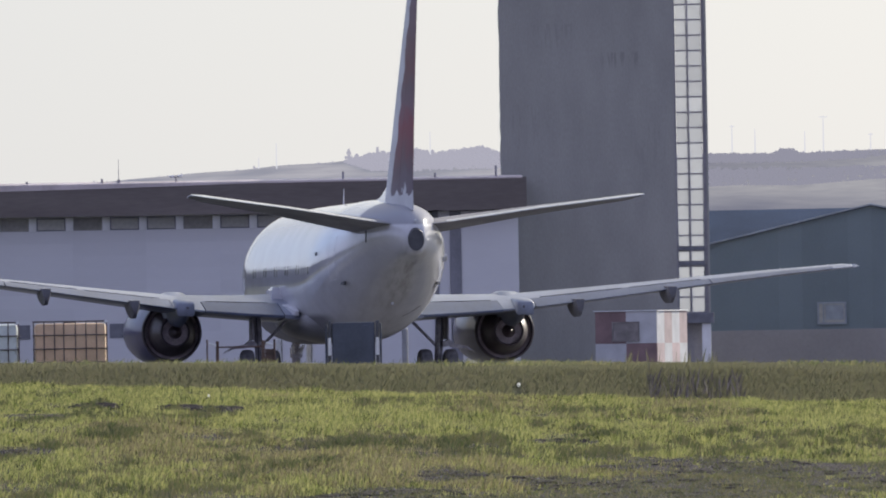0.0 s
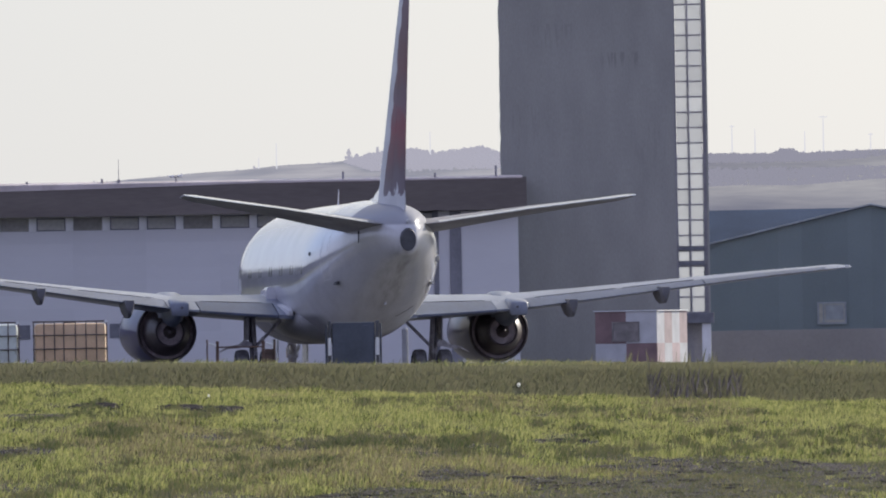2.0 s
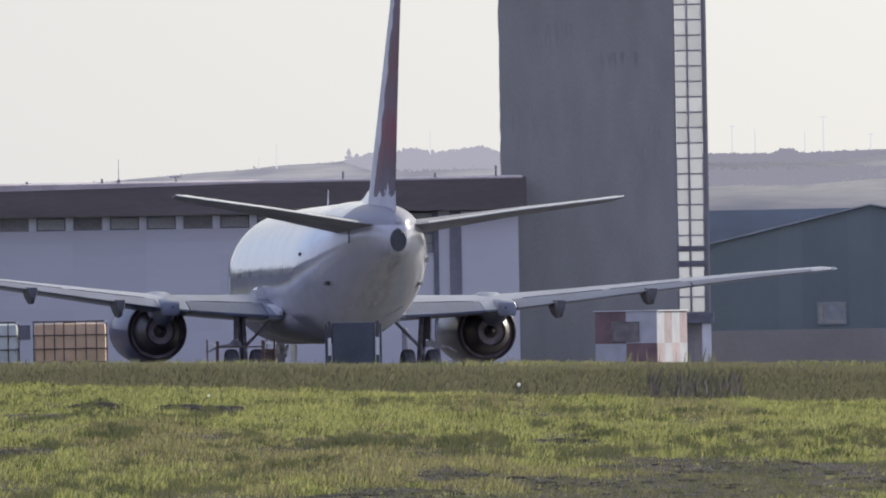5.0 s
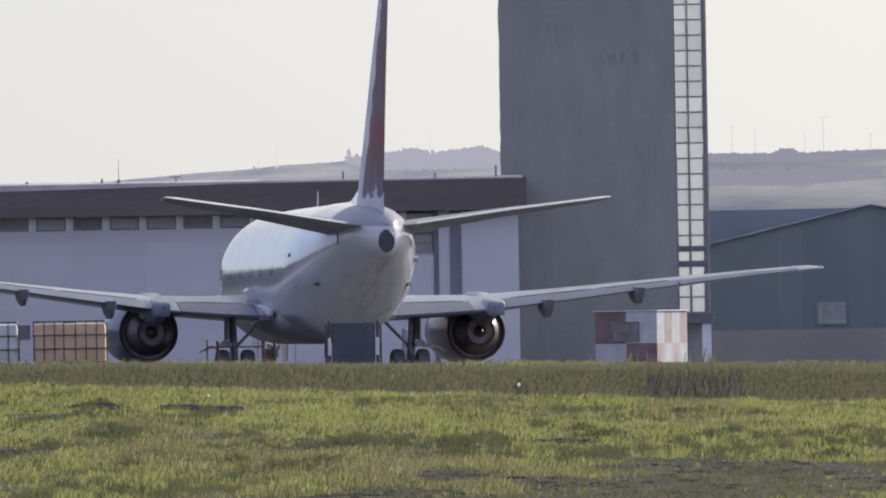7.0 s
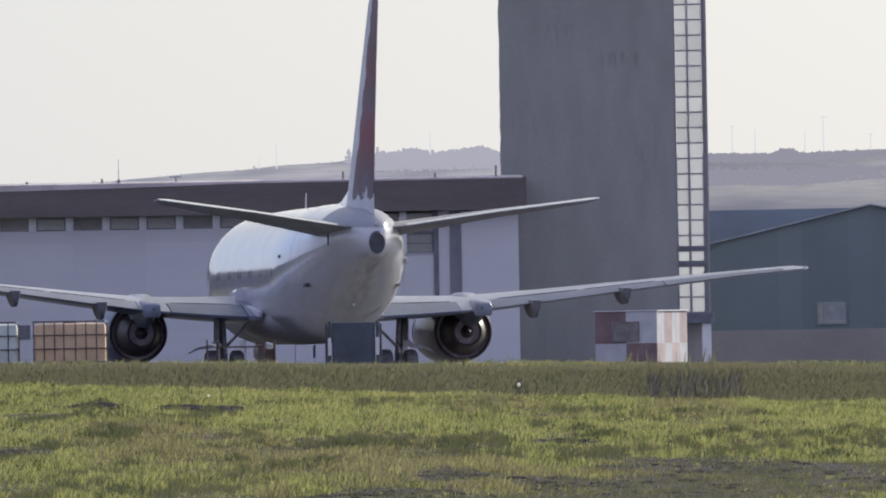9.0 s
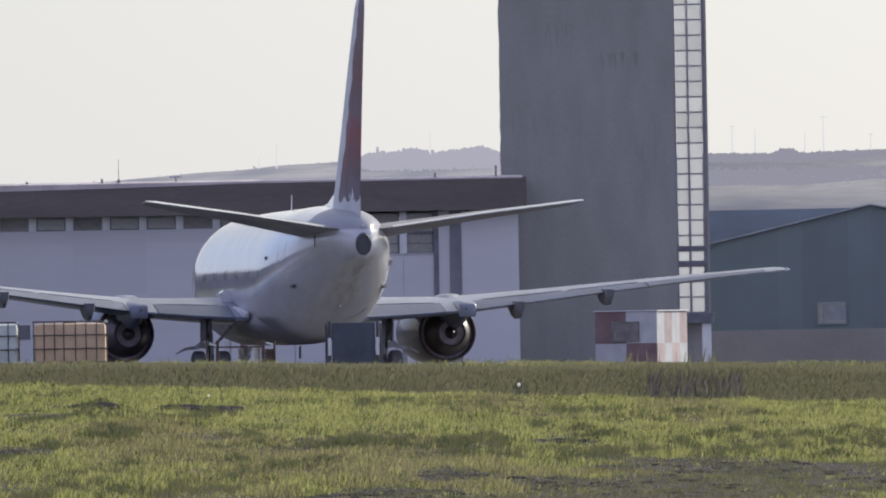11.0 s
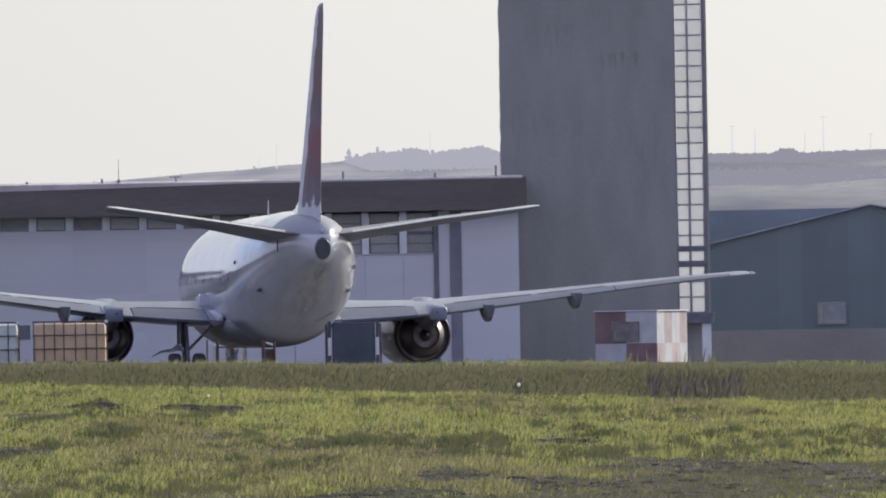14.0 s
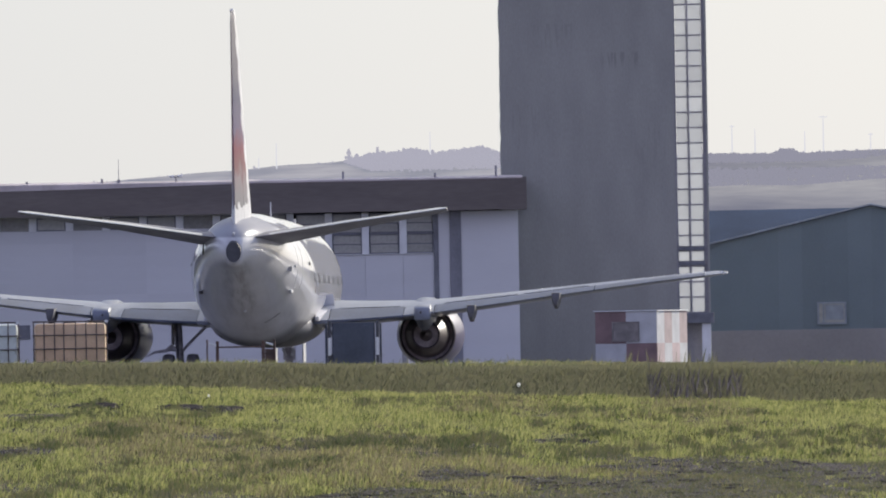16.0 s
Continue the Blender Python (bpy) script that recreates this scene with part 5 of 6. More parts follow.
fit_at = (-11.0, -1.34, 3.6)
part("service_fitting", box(fit_at[0] - 0.2, fit_at[0] + 0.2, fit_at[1] - 0.14, fit_at[1] + 0.05, fit_at[2] - 0.07, fit_at[2] + 0.07, 0.02), M["gear"], plane, "small grey service fitting")
part("service_fitting", box(fit_at[0] + 0.5, fit_at[0] + 0.7, fit_at[1] - 0.22, fit_at[1] + 0.0, fit_at[2] + 0.05, fit_at[2] + 0.12, 0.015), M["bare"], plane)

# fin, dorsal fillet and rudder: height, leading edge, chord, thickness
FIN = [(4.9, -9.95, 5.0, 0.115), (5.6, -10.45, 4.45, 0.113), (7.2, -11.55, 3.6, 0.108), (9.2, -12.95, 2.6, 0.102), (10.9, -14.25, 1.72, 0.10), (11.2, -14.6, 1.30, 0.08), (11.28, -14.9, 0.9, 0.05)]
fin = part("fin", loft([foil(xl, c, 0, 0, th, 0, 0, 0.66, up=z) for z, xl, c, th in FIN]), M["livery"], plane, "white fin with a worn plum and red picture", smooth=True, sharp=40)
part("rudder", loft([foil(xl, c, 0, 0, th, 0, 0.665, 1.0, up=z) for z, xl, c, th in FIN]), M["livery"], fin, smooth=True, sharp=40)
part("dorsal_fillet", loft([[(x, -w, z0), (x, w, z0), (x, w * 0.25, z1), (x, -w * 0.25, z1)] for x, w, z0, z1 in ((-6.4, 0.02, 5.1, 5.27), (-8.2, 0.12, 4.9, 5.37), (-9.8, 0.24, 4.7, 5.62), (-10.8, 0.28, 4.5, 5.95))]), M["plane_white"], fin, smooth=True, sharp=40)
part("fin_light", rod((-15.55, 0, 11.2), (-15.62, 0, 11.26), 0.05, 8), M["reflector"], fin)
part("fin_probe", rod((-10.9, 0, 6.6), (-10.62, 0, 6.64), 0.02, 6), M["seam"], fin)

# aerials and beacon
part("aerial", rod((0.75, -0.1, 5.2), (0.65, -0.1, 5.78), 0.03, 6, 0.014), M["plane_white"], plane, "thin white blade aerial")
part("aerial", box(-2.0, -1.6, -0.012, 0.012, 0.82, 1.2, 0.005), M["plane_white"], plane)
part("tail_skid", box(-10.6, -10.1, -0.03, 0.03, 2.3, 2.62, 0.01), M["gear"], plane)

# nose gear
ng = part("nose_gear", rod((11.15, 0, 0.35), (11.2, 0, 1.9), 0.13, 14), M["gear_dark"], plane, "dark grey nose gear strut")
part("axle", rod((11.15, -0.26, 0.345), (11.15, 0.26, 0.345), 0.05, 8), M["gear_dark"], ng)
part("drag_brace", rod((11.15, 0, 0.95), (12.1, 0, 1.6), 0.05, 8), M["gear_dark"], ng)
part("steering_collar", rod((11.16, 0, 0.86), (11.17, 0, 1.16), 0.19, 16), M["gear_dark"], ng)
for s in (-1, 1):
    part("steering_jack", rod((11.0, s * 0.1, 1.0), (10.8, s * 0.17, 1.22), 0.05, 8), M["gear"], ng)
    part("nose_gear_door", box(10.95, 12.3, s * 0.46 - 0.02, s * 0.46 + 0.02, 0.72, 1.42, 0.01), M["gear"], ng)
part("taxi_lamp", rod((11.32, 0, 1.24), (11.40, 0, 1.24), 0.1, 14), M["bare"], ng)


def make_wheel(x, y, r, w):
    """Rim with its tyre, turning round its own axle."""
    n, prof = 28, [(-0.5, 0.62), (-0.46, 0.86), (-0.34, 0.97), (-0.12, 1.0), (0.12, 1.0), (0.34, 0.97), (0.46, 0.86), (0.5, 0.62)]
    tyre = loft([[(r * q * math.cos(2 * math.pi * i / n), w * p, r * q * math.sin(2 * math.pi * i / n)) for i in range(n)] for p, q in prof], False)
    rim = loft([[(r * q * math.cos(2 * math.pi * i / n), w * p, r * q * math.sin(2 * math.pi * i / n)) for i in range(n)] for p, q in ((-0.44, 0.2), (-0.3, 0.35), (-0.44, 0.63), (0.44, 0.63), (0.3, 0.35), (0.44, 0.2))])
    wheel = part("wheel", rim, M["bare"], plane, smooth=True)
    wheel.location = (x, y, r)
    part("tyre", tyre, M["rubber"], wheel, "black rubber tyre", smooth=True)
    for k in range(6):
        a = 2 * math.pi * k / 6
        part("wheel_bolt", rod((r * 0.45 * math.cos(a), -w * 0.42, r * 0.45 * math.sin(a)), (r * 0.45 * math.cos(a), w * 0.42, r * 0.45 * math.sin(a)), 0.02, 6), M["gear"], wheel)
    return wheel


WHEELS = [(make_wheel(GEAR_X, s * 2.615 + d, 0.535, 0.40), GEAR_X, s * 2.615 + d, 0.535) for s in (-1, 1) for d in (-0.375, 0.375)]
WHEELS += [(make_wheel(11.15, d, 0.345, 0.20), 11.15, d, 0.345) for d in (-0.17, 0.17)]


# ---- grass ----
def blades(name, label, xs, ys, heights, widths, mat, lean, seed):
    """Single bent blades, two triangles each, as one mesh."""
    rng = np.random.default_rng(seed)
    n = len(xs)
    z = land(xs, ys) - 0.01
    a = rng.uniform(0, np.pi, n)
    b = rng.uniform(0, 2 * np.pi, n)
    bend = heights * lean * rng.uniform(0.2, 1.0, n)
    wx, wy = 0.5 * widths * np.cos(a), 0.5 * widths * np.sin(a)
    tx, ty = bend * np.cos(b) + 0.05 * heights, bend * np.sin(b)
    v = np.empty((n, 4, 3))
    v[:, 0] = np.column_stack([xs - wx, ys - wy, z])
    v[:, 1] = np.column_stack([xs + wx, ys + wy, z])
    v[:, 2] = np.column_stack([xs + 0.35 * tx + 0.7 * wx, ys + 0.35 * ty + 0.7 * wy, z + 0.6 * heights])
    v[:, 3] = np.column_stack([xs + tx, ys + ty, z + heights])
    base = 4 * np.arange(n)[:, None]
    f = np.concatenate([base + [0, 1, 2], base + [0, 2, 3]], axis=1).reshape(-1, 3)
    me = bpy.data.meshes.new(name)
    me.vertices.add(4 * n), me.loops.add(6 * n), me.polygons.add(2 * n)
    me.vertices.foreach_set("co", v.ravel())
    me.loops.foreach_set("vertex_index", f.ravel().astype(np.int32))
    me.polygons.foreach_set("loop_start", (3 * np.arange(2 * n)).astype(np.int32))
    me.polygons.foreach_set("loop_total", np.full(2 * n, 3, np.int32))
    me.update(calc_edges=True)
    me.materials.append(mat)
    return tagged(new(name, me), label, "grass", kind="stuff")


def patches(x, y, seed, size, depth=0.35):
    """Slow random swell between 0 and 1 over the field."""
    rng = np.random.default_rng(seed)
    out = np.zeros(len(x))
    for k in range(7):
        kx, ky, p = rng.normal(0, 1 / size), rng.normal(0, depth / size), rng.uniform(0, 6.3)
        out += np.sin(kx * x + ky * y + p)
    return np.clip(0.5 + out / 7, 0, 1)


def scatter(n, y0, y1, margin, seed):
    rng = np.random.default_rng(seed)
    y = y0 + (y1 - y0) * rng.random(n)
    half = 0.0415 * y + margin
    x = (2 * rng.random(n) - 1) * half
    return x, y, rng


def make_grass():
    # the field: small clumps, each with its own height, fanning outwards
    cx, cy, rng = scatter(112000, 70, 133.5, 0.8, 11)
    bare = bareness(cx, cy)
    p = patches(cx, cy, 3, 0.9)
    ragged = np.clip(bare + 0.9 * (patches(cx, cy, 51, 0.12) - 0.5), 0, 1) * (bare > 0)
    keep = rng.random(len(cx)) > np.maximum(ragged * 0.93, 0.08 * (1 - p))
    cx, cy, p, bare = cx[keep], cy[keep], p[keep], bare[keep]
    q = patches(cx, cy, 44, 0.2)
    ch = (0.018 + 0.012 * p + 0.045 * q ** 2 + 0.035 * rng.random(len(cx)) ** 3) * (1 - 0.55 * bare)
    per = 5
    x, y = np.repeat(cx, per), np.repeat(cy, per)
    h = np.repeat(ch, per) * rng.uniform(0.55, 1.3, len(x))
    x, y = x + rng.normal(0, 0.02, len(x)), y + rng.normal(0, 0.035, len(x))
    clear = (np.abs(x + 2.72) > 0.04) | (y > 124.0) | (y < 121.5)
    x, y, h = x[clear], y[clear], h[clear]
    # shade of hollows and old clumps, painted in as a darker green
    swell = patches(x, y, 71, 0.22, 0.12) + 0.5 * patches(x, y, 72, 0.07, 0.12) + 0.10 * rng.normal(0, 1, len(x))
    straw = (patches(x, y, 75, 0.45, 0.1) + 0.5 * patches(x, y, 76, 0.12, 0.12) + 0.12 * rng.normal(0, 1, len(x)) > np.interp(y, (70, 100, 134), (0.86, 0.97, 1.13))) & (rng.random(len(x)) < 0.75)
    shady = swell > np.interp(y, (70, 95, 108, 122, 134), (1.05, 0.99, 1.03, 1.12, 1.22))
    for name, label, pick, mat, seed in (("short_grass", "short sunlit yellow-green grass", ~shady & ~straw, "blade", 5), ("straw_grass", "thin brownish grass in dry patches", straw & ~shady, "straw_blade", 25), ("coarse_grass", "grass darkened for the shade of the hollows", shady, "tussock", 15)):
        blades(name, label, x[pick], y[pick], h[pick], rng.uniform(0.0055, 0.0125, int(pick.sum())) * (y[pick] / 118.0), M[mat], 0.45, seed)
    # thin dull tufts and darker mats on the bare soil
    for name, label, count, seed, mat, lo, hi, low in (("soil_tufts", "thin dull grass tufts on the bare soil", 9000, 81, "dull_blade", 0.012, 0.05, 0.48), ("soil_weeds", "dark low weeds in mats on the bare soil", 15000, 91, "tussock", 0.01, 0.036, 0.47)):
        tx, ty, rng = scatter(count, 72, 97, 0.3, seed)
        on = (bareness(tx, ty) > 0.3) & (patches(tx, ty, seed + 1, 0.16, 0.15) + 0.2 * rng.normal(0, 1, len(tx)) > low)
        tx, ty = np.repeat(tx[on], 7), np.repeat(ty[on], 7)
        n = len(tx)
        tx, ty = tx + rng.normal(0, 0.02, n), ty + rng.normal(0, 0.04, n)
        blades(name, label, tx, ty, rng.uniform(lo, hi, n), rng.uniform(0.004, 0.009, n), M[mat], 0.6, seed + 2)
    # the bank
    x, y, rng = scatter(260000, 139, 160, 1.2, 12)
    p = patches(x, y, 6, 1.2)
    h = (0.10 + 0.055 * p) * rng.uniform(0.8, 1.15, len(x))
    clear = (np.abs(x - 1.03) > 0.1) | (y > 148.55)
    x, y, h = x[clear], y[clear], h[clear]
    blades("bank_grass", "long dull green grass on a low bank", x, y, h, rng.uniform(0.004, 0.007, len(x)), M["bank_blade"], 0.65, 6)
    # seed heads and stalks along the crest
    x, y, rng = scatter(5000, 146, 157.5, 0.8, 13)
    blades("grass_stalks", "thin dry grass stalks on the bank", x, y, 0.09 + 0.12 * rng.random(len(x)) ** 2, rng.uniform(0.002, 0.0035, len(x)), M["bank_blade"], 0.35, 7)
    # fresher yellow-green tufts along the crest
    cx, cy, rng = scatter(5200, 152.5, 157.5, 0.8, 17)
    on = patches(cx, cy, 18, 0.35, 0.2) + 0.25 * rng.normal(0, 1, len(cx)) > 0.62
    cx, cy = np.repeat(cx[on], 6), np.repeat(cy[on], 6)
    n = len(cx)
    blades("crest_grass", "fresh yellow-green tufts along the bank's crest", cx + rng.normal(0, 0.03, n), cy + rng.normal(0, 0.05, n), 0.07 + 0.14 * rng.random(n) ** 2, rng.uniform(0.003, 0.008, n), M["crest_blade"], 0.6, 19)
    # a few taller seeding plants on the crest
    rng = np.random.default_rng(61)
    for px, count in ((0.93, 12), (1.42, 9), (-6.6, 10), (-2.9, 8), (2.2, 8)):
        x, y = px + rng.normal(0, 0.05, count), 152.5 + rng.normal(0, 0.1, count)
        blades("seeding_plant", "dull green seeding weed standing on the bank", x, y, rng.uniform(0.12, 0.30, count), rng.uniform(0.002, 0.005, count), M["bank_blade"], 0.35, 62)
    # tussocks in the field, their shade put into a darker green
    rng = np.random.default_rng(21)
    xs, ys, hs = [], [], []
    for cx, cy, rx, ry in TUFTS:
        rx, ry = 0.9 * rx, 0.9 * ry
        n = int(1300 * rx * ry / 0.35)
        r, a = rng.random(n) ** 0.7, rng.uniform(0, 6.283, n)
        xs.append(cx + rx * r * np.cos(a)), ys.append(cy + ry * r * np.sin(a))
        hs.append((0.115 - 0.078 * r) * rng.uniform(0.5, 1.2, n))
    xs, ys, hs = map(np.concatenate, (xs, ys, hs))
    blades("tussock_grass", "darker green grass tussocks in the field", xs, ys, hs, rng.uniform(0.007, 0.012, len(xs)), M["tussock"], 0.6, 8)
    # dry weeds on the bank
    rng = np.random.default_rng(22)
    n = 420
    x = 3.45 + 0.5 * rng.normal(0, 1, n).clip(-1.2, 1.2)
    y = 147.0 + rng.uniform(-1.5, 2.0, n)
    tall = np.arange(n) < 60
    blades("tall_stalks", "tall thin seeding stalks on the bank", x[tall] - 0.25, y[tall] + 4.5, rng.uniform(0.22, 0.42, 60), rng.uniform(0.004, 0.008, 60), M["bank_blade"], 0.3, 29)
    blades("dry_weeds", "brown dry dock weeds on the bank", x, y, rng.uniform(0.10, 0.36, n), rng.uniform(0.004, 0.010, n), M["weed"], 0.3, 9)


make_grass()


def make_stones():
    rng = np.random.default_rng(31)
    bm, clods = bmesh.new(), bmesh.new()
    for k in range(1900):
        cx, cy, rx, ry = BARE[int(rng.integers(4, len(BARE)))]
        x, y = cx + rng.normal(0, 0.55) * rx, cy + rng.normal(0, 0.55) * ry
        r = float(rng.uniform(0.005, 0.014))
        m = Matrix.Translation((x, y, float(land(x, y)) + 0.2 * r)) @ Euler(rng.uniform(0, 3, 3)).to_matrix().to_4x4() @ Matrix.Diagonal((r * rng.uniform(0.7, 1.6), r, r * 0.45, 1))
        bmesh.ops.create_icosphere(bm, subdivisions=1, radius=1, matrix=m)
    # earth clods, low and uneven
    for k in range(420):
        cx, cy, rx, ry = BARE[int(rng.integers(4, len(BARE)))]
        x, y = cx + rng.normal(0, 0.5) * rx, cy + rng.normal(0, 0.5) * ry
        r = float(rng.uniform(0.02, 0.06))
        m = Matrix.Translation((x, y, float(land(x, y)))) @ Euler((0, 0, rng.uniform(0, 3))).to_matrix().to_4x4() @ Matrix.Diagonal((r * rng.uniform(0.8, 2.0), r * 2, r * rng.uniform(0.2, 0.4), 1))
        bmesh.ops.create_icosphere(clods, subdivisions=1, radius=1, matrix=m)
    for k in range(170):
        cx, cy, rx, ry = BARE[k % 3]
        x, y = cx + rng.normal(0, 0.5) * rx, cy + rng.uniform(-0.9, 0.9) * ry
        r = float(rng.uniform(0.025, 0.06))
        m = Matrix.Translation((x, y, float(land(x, y)))) @ Euler((0, 0, rng.uniform(0, 3))).to_matrix().to_4x4() @ Matrix.Diagonal((r * rng.uniform(1.0, 2.2), r * 2, r * rng.uniform(0.5, 0.9), 1))
        bmesh.ops.create_icosphere(clods, subdivisions=1, radius=1, matrix=m)
    tagged(new("earth_clods", mesh_of(clods, M["soil"])), "low clods of dark earth on bare soil", "soil", kind="stuff")
    tagged(new("field_stones", mesh_of(bm, M["stone"])), "small grey stones and clods on bare soil", "stone", kind="stuff")


make_stones()


def make_scrap(x, y, r, tilt, up=0.06):
    bm = bmesh.new()
    loft([[(r * q * math.cos(a), r * q * math.sin(a), h * r) for a in [2 * math.pi * i / 14 for i in range(14)]] for q, h in ((0.75, 0.0), (0.95, 0.35), (1.0, 0.9), (0.9, 0.9), (0.82, 0.4), (0.6, 0.12))], True, bm)
    ob = new("plastic_cup", mesh_of(bm, M["scrap"], True, 50))
    ob.matrix_world = pose(x, y, float(land(x, y)) + up, 90 + tilt, 10, 40)
    tagged(ob, "small white plastic cup lying in the grass", "litter", group="white litter in the grass")


make_scrap(1.03, 148.5, 0.03, 12, 0.05)
make_scrap(-2.72, 124.0, 0.017, -15, 0.024)


# ---- the far hills ----
def make_hill(name, label, y, rows, front, seed, mat="hill"):
    """A ridge line carried down towards the plain, with an uneven crest."""
    pts = np.array(rows)
    xs = np.linspace(pts[0, 0], pts[-1, 0], 260)
    zs = np.interp(xs, pts[:, 0], pts[:, 1])
    bm = bmesh.new()
    rings = []
    for x, z in zip(xs, zs):
        z = z + 0.35 * noise.noise((x * 0.08, seed, 0)) + 0.5 * noise.noise((x * 0.02, seed, 4))
        w = 1 + 0.2 * noise.noise((x * 0.01, 3, seed))
        rings.append([(float(x), y + 60, z - 8), (float(x), y, z), (float(x), y - front * 0.3 * w, z * 0.84), (float(x), y - front * 0.6, z * 0.62), (float(x), y - front, -3)])
    loft(rings, False, bm, closed=False)
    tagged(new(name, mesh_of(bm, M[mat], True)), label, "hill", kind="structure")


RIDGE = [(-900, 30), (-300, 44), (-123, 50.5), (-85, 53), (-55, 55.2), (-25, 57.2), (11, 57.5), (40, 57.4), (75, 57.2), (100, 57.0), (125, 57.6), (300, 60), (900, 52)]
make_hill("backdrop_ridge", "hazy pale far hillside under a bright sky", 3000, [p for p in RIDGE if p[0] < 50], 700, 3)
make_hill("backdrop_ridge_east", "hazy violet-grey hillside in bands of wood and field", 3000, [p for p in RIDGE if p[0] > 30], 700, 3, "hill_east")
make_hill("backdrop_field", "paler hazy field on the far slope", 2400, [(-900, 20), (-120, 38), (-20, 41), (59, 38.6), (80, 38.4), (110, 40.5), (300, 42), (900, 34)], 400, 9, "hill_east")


def clump_mesh(clumps, mat):
    """Many small uneven balls of twigs in one mesh: place, three radii and a turn each."""
    bm = bmesh.new()
    bmesh.ops.create_icosphere(bm, subdivisions=1, radius=1)
    v = np.array([p.co[:] for p in bm.verts])
    bm.verts.index_update()
    f = np.array([[p.index for p in q.verts] for q in bm.faces])
    bm.free()
    c = np.array(clumps)
    turn = np.stack([np.cos(c[:, 6]), np.sin(c[:, 6])], 1)
    p = v[None] * c[:, None, 3:6]
    px, pz = p[..., 0] * turn[:, None, 0] - p[..., 2] * turn[:, None, 1], p[..., 0] * turn[:, None, 1] + p[..., 2] * turn[:, None, 0]
    p = np.stack([px, p[..., 1], pz], 2) + c[:, None, :3]
    me = bpy.data.meshes.new("clumps")
    me.from_pydata(p.reshape(-1, 3).tolist(), [], (f[None] + len(v) * np.arange(len(c))[:, None, None]).reshape(-1, 3).tolist())
    me.materials.append(mat)
    return me


def make_wood(x0, x1, y0, y1, h, n, seed, mat="wood"):
    """Bushy crowns spread over a stretch of the ridge's slope."""
    rnd = random.Random(seed)
    r = np.array(RIDGE)
    clumps = []
    for k in range(n):
        s, t = rnd.random(), rnd.random()
        x, y = x0 + (x1 - x0) * s, y1 - (y1 - y0) * t * min(1.0, 0.15 + 5 * s, 0.4 + 4 * (1 - s))
        crest = float(np.interp(x, r[:, 0], r[:, 1]))
        slope = float(np.interp(y, (2580, 2790, 3000), (0.62, 0.84, 1.0)))
        tall = h * (0.35 + 0.65 * (0.5 + 0.5 * noise.noise((x * 0.12, y * 0.02, seed)))) * min(1.0, 5 * s, 5 * (1 - s))
        q = rnd.uniform(0.22, 0.62)
        clumps.append((x, y, crest * slope + tall * rnd.random() ** 0.6, q * rnd.uniform(0.8, 1.9), q, q * rnd.uniform(0.6, 1.2), rnd.random() * 3))
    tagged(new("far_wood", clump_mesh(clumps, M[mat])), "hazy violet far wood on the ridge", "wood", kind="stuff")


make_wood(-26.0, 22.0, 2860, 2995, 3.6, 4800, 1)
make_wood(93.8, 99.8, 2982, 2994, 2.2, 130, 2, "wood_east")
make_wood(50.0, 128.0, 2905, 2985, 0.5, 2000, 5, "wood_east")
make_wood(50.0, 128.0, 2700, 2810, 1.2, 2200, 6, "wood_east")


def make_scrub():
    """Low hedges along the skyline and down the slope."""
    rnd = random.Random(12)
    clumps = []
    for k in range(900):
        x = rnd.uniform(-130, 135)
        ridge = float(np.interp(x, (-130, -85, -55, -25, 11, 75, 125), (50.4, 53, 55.2, 57.2, 57.5, 57.2, 57.6)))
        r = rnd.uniform(0.15, 0.4)
        clumps.append((x, 2994 + rnd.uniform(-4, 4), ridge + rnd.uniform(-1.2, -0.35), r * rnd.uniform(1, 3), r, r * rnd.uniform(0.6, 1.2), rnd.random() * 3))
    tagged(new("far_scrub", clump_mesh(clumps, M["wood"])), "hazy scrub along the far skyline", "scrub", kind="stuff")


make_scrub()


def make_tree_belt():
    """Unseen dark trees along the hangar's line, added for the band mirrored in the fuselage."""
    rnd = random.Random(40)
    clumps = []
    for k in range(2600):
        x = -36 - 84 * rnd.random()
        y = 452 + 9 * rnd.random() + 0.1 * abs(x + 36)
        tall = 6.5 + 1.8 * noise.noise((x * 0.25, 0.3, 7)) + 0.8 * noise.noise((x * 0.9, 1.3, 2))
        r = rnd.uniform(0.35, 0.9)
        clumps.append((x, y, 0.2 + tall * rnd.random() ** 0.75, r * rnd.uniform(0.8, 1.5), r, r * rnd.uniform(0.7, 1.1), rnd.random() * 3))
    tagged(new("tree_belt", clump_mesh(clumps, M["foliage"])), "dense belt of dark winter trees, out of view beyond the hangar", "trees", kind="stuff")


make_tree_belt()


def make_far_tree(x, base, h, w, seed):
    rnd = random.Random(seed)
    tree = thing("far_tree", "hazy dark conifer on the far ridge", "tree", pose(x, 2985, base), group="conifers on the ridge")
    part("trunk", rod((0, 0, 0), (0, 0, h * 0.9), 0.15, 6, 0.05), M["wood"], tree)
    bm = bmesh.new()
    for k in range(90):
        s = rnd.random()
        r = w * (1 - s) * rnd.random() ** 0.5 + 0.1
        a = rnd.uniform(0, 6.28)
        bmesh.ops.create_icosphere(bm, subdivisions=1, radius=rnd.uniform(0.12, 0.3), matrix=Matrix.Translation((r * math.cos(a), r * math.sin(a), h * (0.15 + 0.85 * s))))
    part("crown", bm, M["wood"], tree)


for x, h, w in ((-25.2, 3.2, 1.3), (-17.2, 3.6, 0.9), (-6.3, 3.2, 0.8), (-23.0, 1.8, 1.2)):
    make_far_tree(x, 56.8, h, w, int(x * 10))


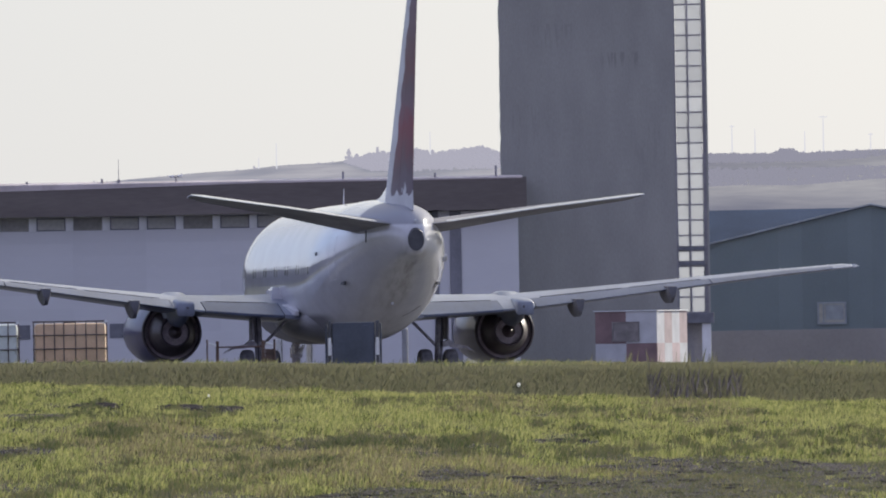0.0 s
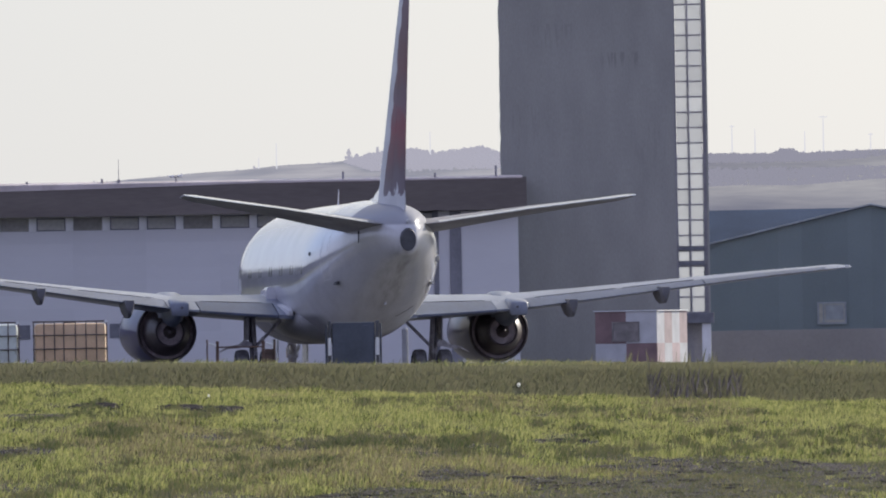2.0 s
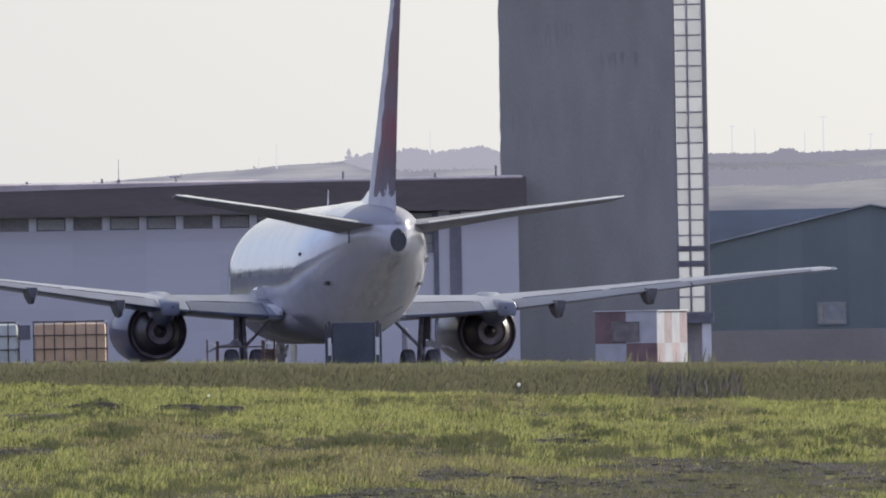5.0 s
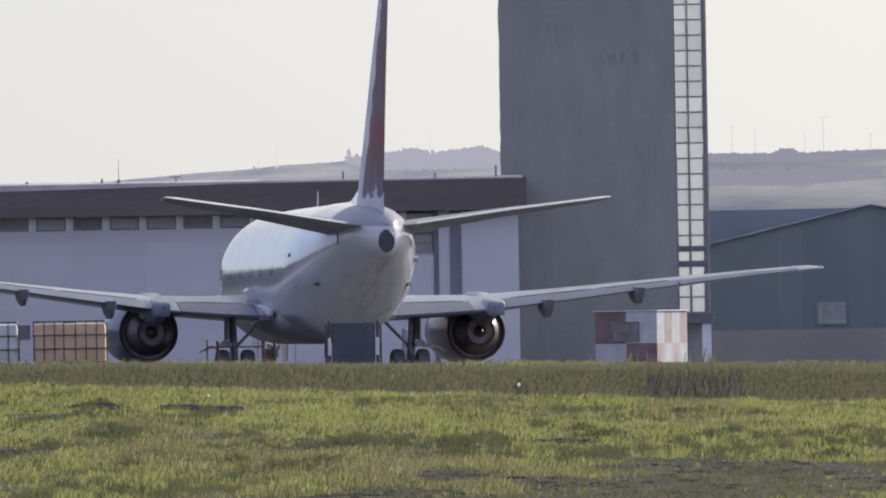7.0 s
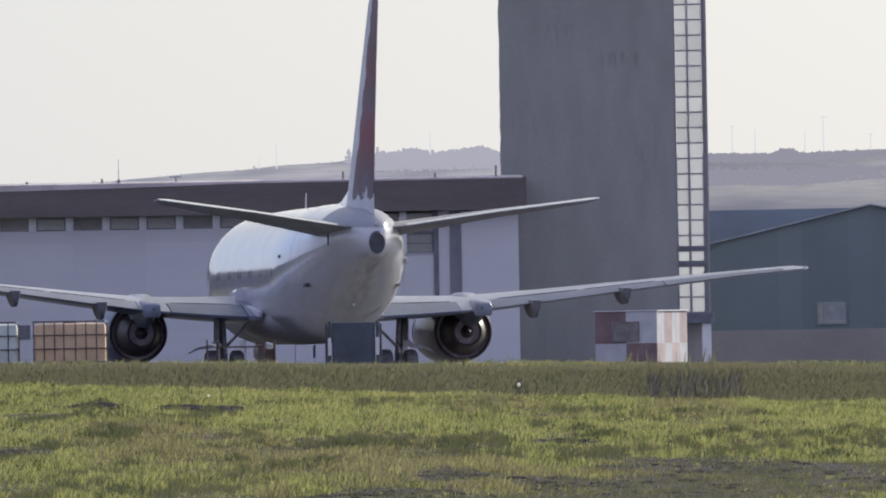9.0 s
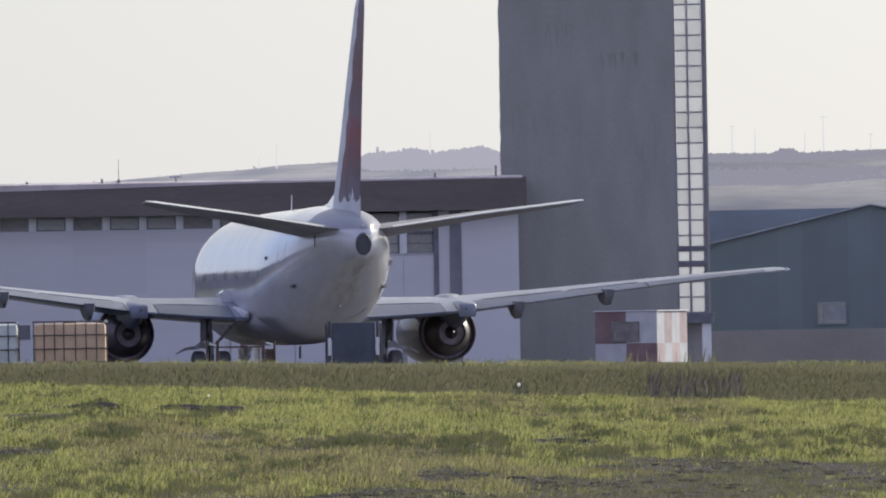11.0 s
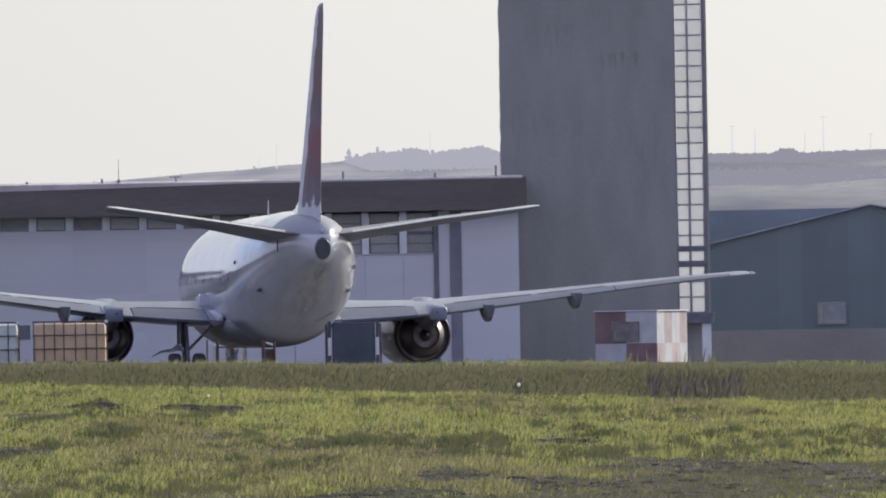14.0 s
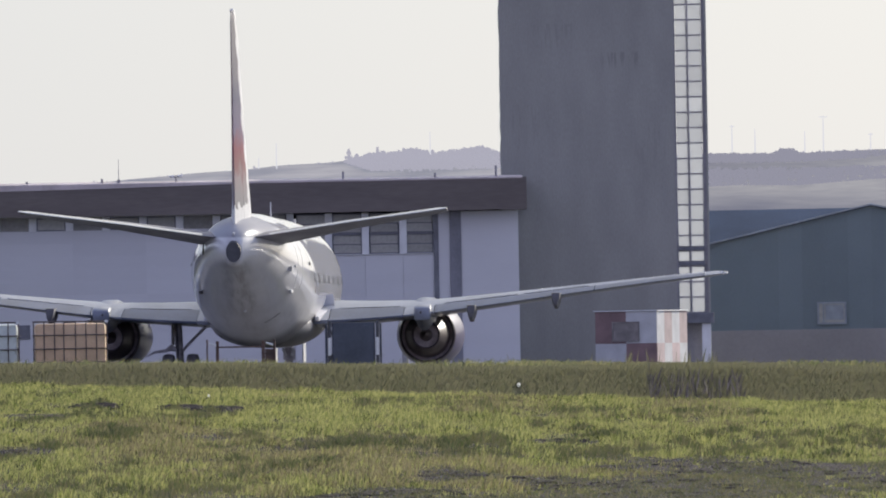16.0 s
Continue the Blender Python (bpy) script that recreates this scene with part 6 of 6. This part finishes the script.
def make_pole(x, base, top, arm):
    p = thing("utility_pole", "thin hazy utility pole on the far ridge", "pole", pose(x, 2950, base), group="utility poles on the ridge")
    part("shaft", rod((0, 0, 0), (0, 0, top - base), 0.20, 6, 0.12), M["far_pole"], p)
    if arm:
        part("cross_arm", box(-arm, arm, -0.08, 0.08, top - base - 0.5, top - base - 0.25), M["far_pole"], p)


for x, top, arm in ((-44.8, 61.3, 0), (-2.5, 63.7, 0), (80.5, 64.1, 0.7), (86.8, 63.0, 0), (100.5, 62.1, 0), (105.6, 66.3, 1.1), (118.6, 61.3, 0.6), (-49.7, 57.3, 0)):
    make_pole(x, 56.6 if x > -40 else 54.3, top, arm)


# ---- what moves ----
# seconds, x, y of the main wheels, heading to the left of +y, roll
TAXI = [(0, -2.901, 314.12, 8.00, 0.73), (0.5, -2.942, 314.34, 7.92, 0.735), (1, -2.981, 314.56, 7.87, 0.74), (1.5, -3.024, 314.77, 7.81, 0.76), (2, -3.075, 315.01, 7.79, 0.79), (2.5, -3.130, 315.28, 7.81, 0.86),
        (3, -3.172, 315.58, 7.83, 0.93), (3.5, -3.233, 315.93, 7.92, 1.07), (4, -3.295, 316.31, 7.965, 1.19), (4.6, -3.368, 316.80, 7.98, 1.10), (5.5, -3.490, 317.62, 7.97, 0.88), (6.5, -3.644, 318.61, 7.93, 0.77),
        (7, -3.726, 319.19, 7.91, 0.755), (7.5, -3.808, 319.78, 8.01, 0.79), (8, -3.904, 320.40, 8.07, 0.86), (8.5, -4.002, 321.03, 8.16, 0.86), (9, -4.099, 321.68, 8.25, 0.69), (10.2, -4.366, 323.33, 8.39, 0.675),
        (11.5, -4.700, 325.31, 8.55, 0.69), (12, -4.838, 326.25, 8.64, 0.735), (12.5, -4.975, 327.22, 8.66, 0.70), (13, -5.118, 328.23, 8.50, 0.73), (13.5, -5.262, 329.26, 7.94, 0.715), (14, -5.390, 330.26, 6.94, 0.68),
        (14.5, -5.488, 331.21, 5.39, 0.635), (15, -5.517, 332.10, 3.11, 0.63), (15.5, -5.508, 333.00, 0.35, 0.585), (16, -5.473, 333.91, -2.67, 0.54)]


def motions():
    rows = [(t, pose(x, y, float(land(x, y)) + 0.012, roll, 0, 90 + head)) for t, x, y, head, roll in TAXI]
    walk(plane, rows)
    a = np.array(TAXI)
    way = np.concatenate([[0], np.cumsum(np.hypot(np.diff(a[:, 1]), np.diff(a[:, 2])))])
    for wheel, x, y, r in WHEELS:
        turns = []
        for k in range(81):
            t = 0.2 * k
            turn = math.degrees(float(np.interp(t, a[:, 0], way)) / r)
            turns.append((t, pose(x, y, r, 0, turn, 0)))
        walk(wheel, turns)


motions()
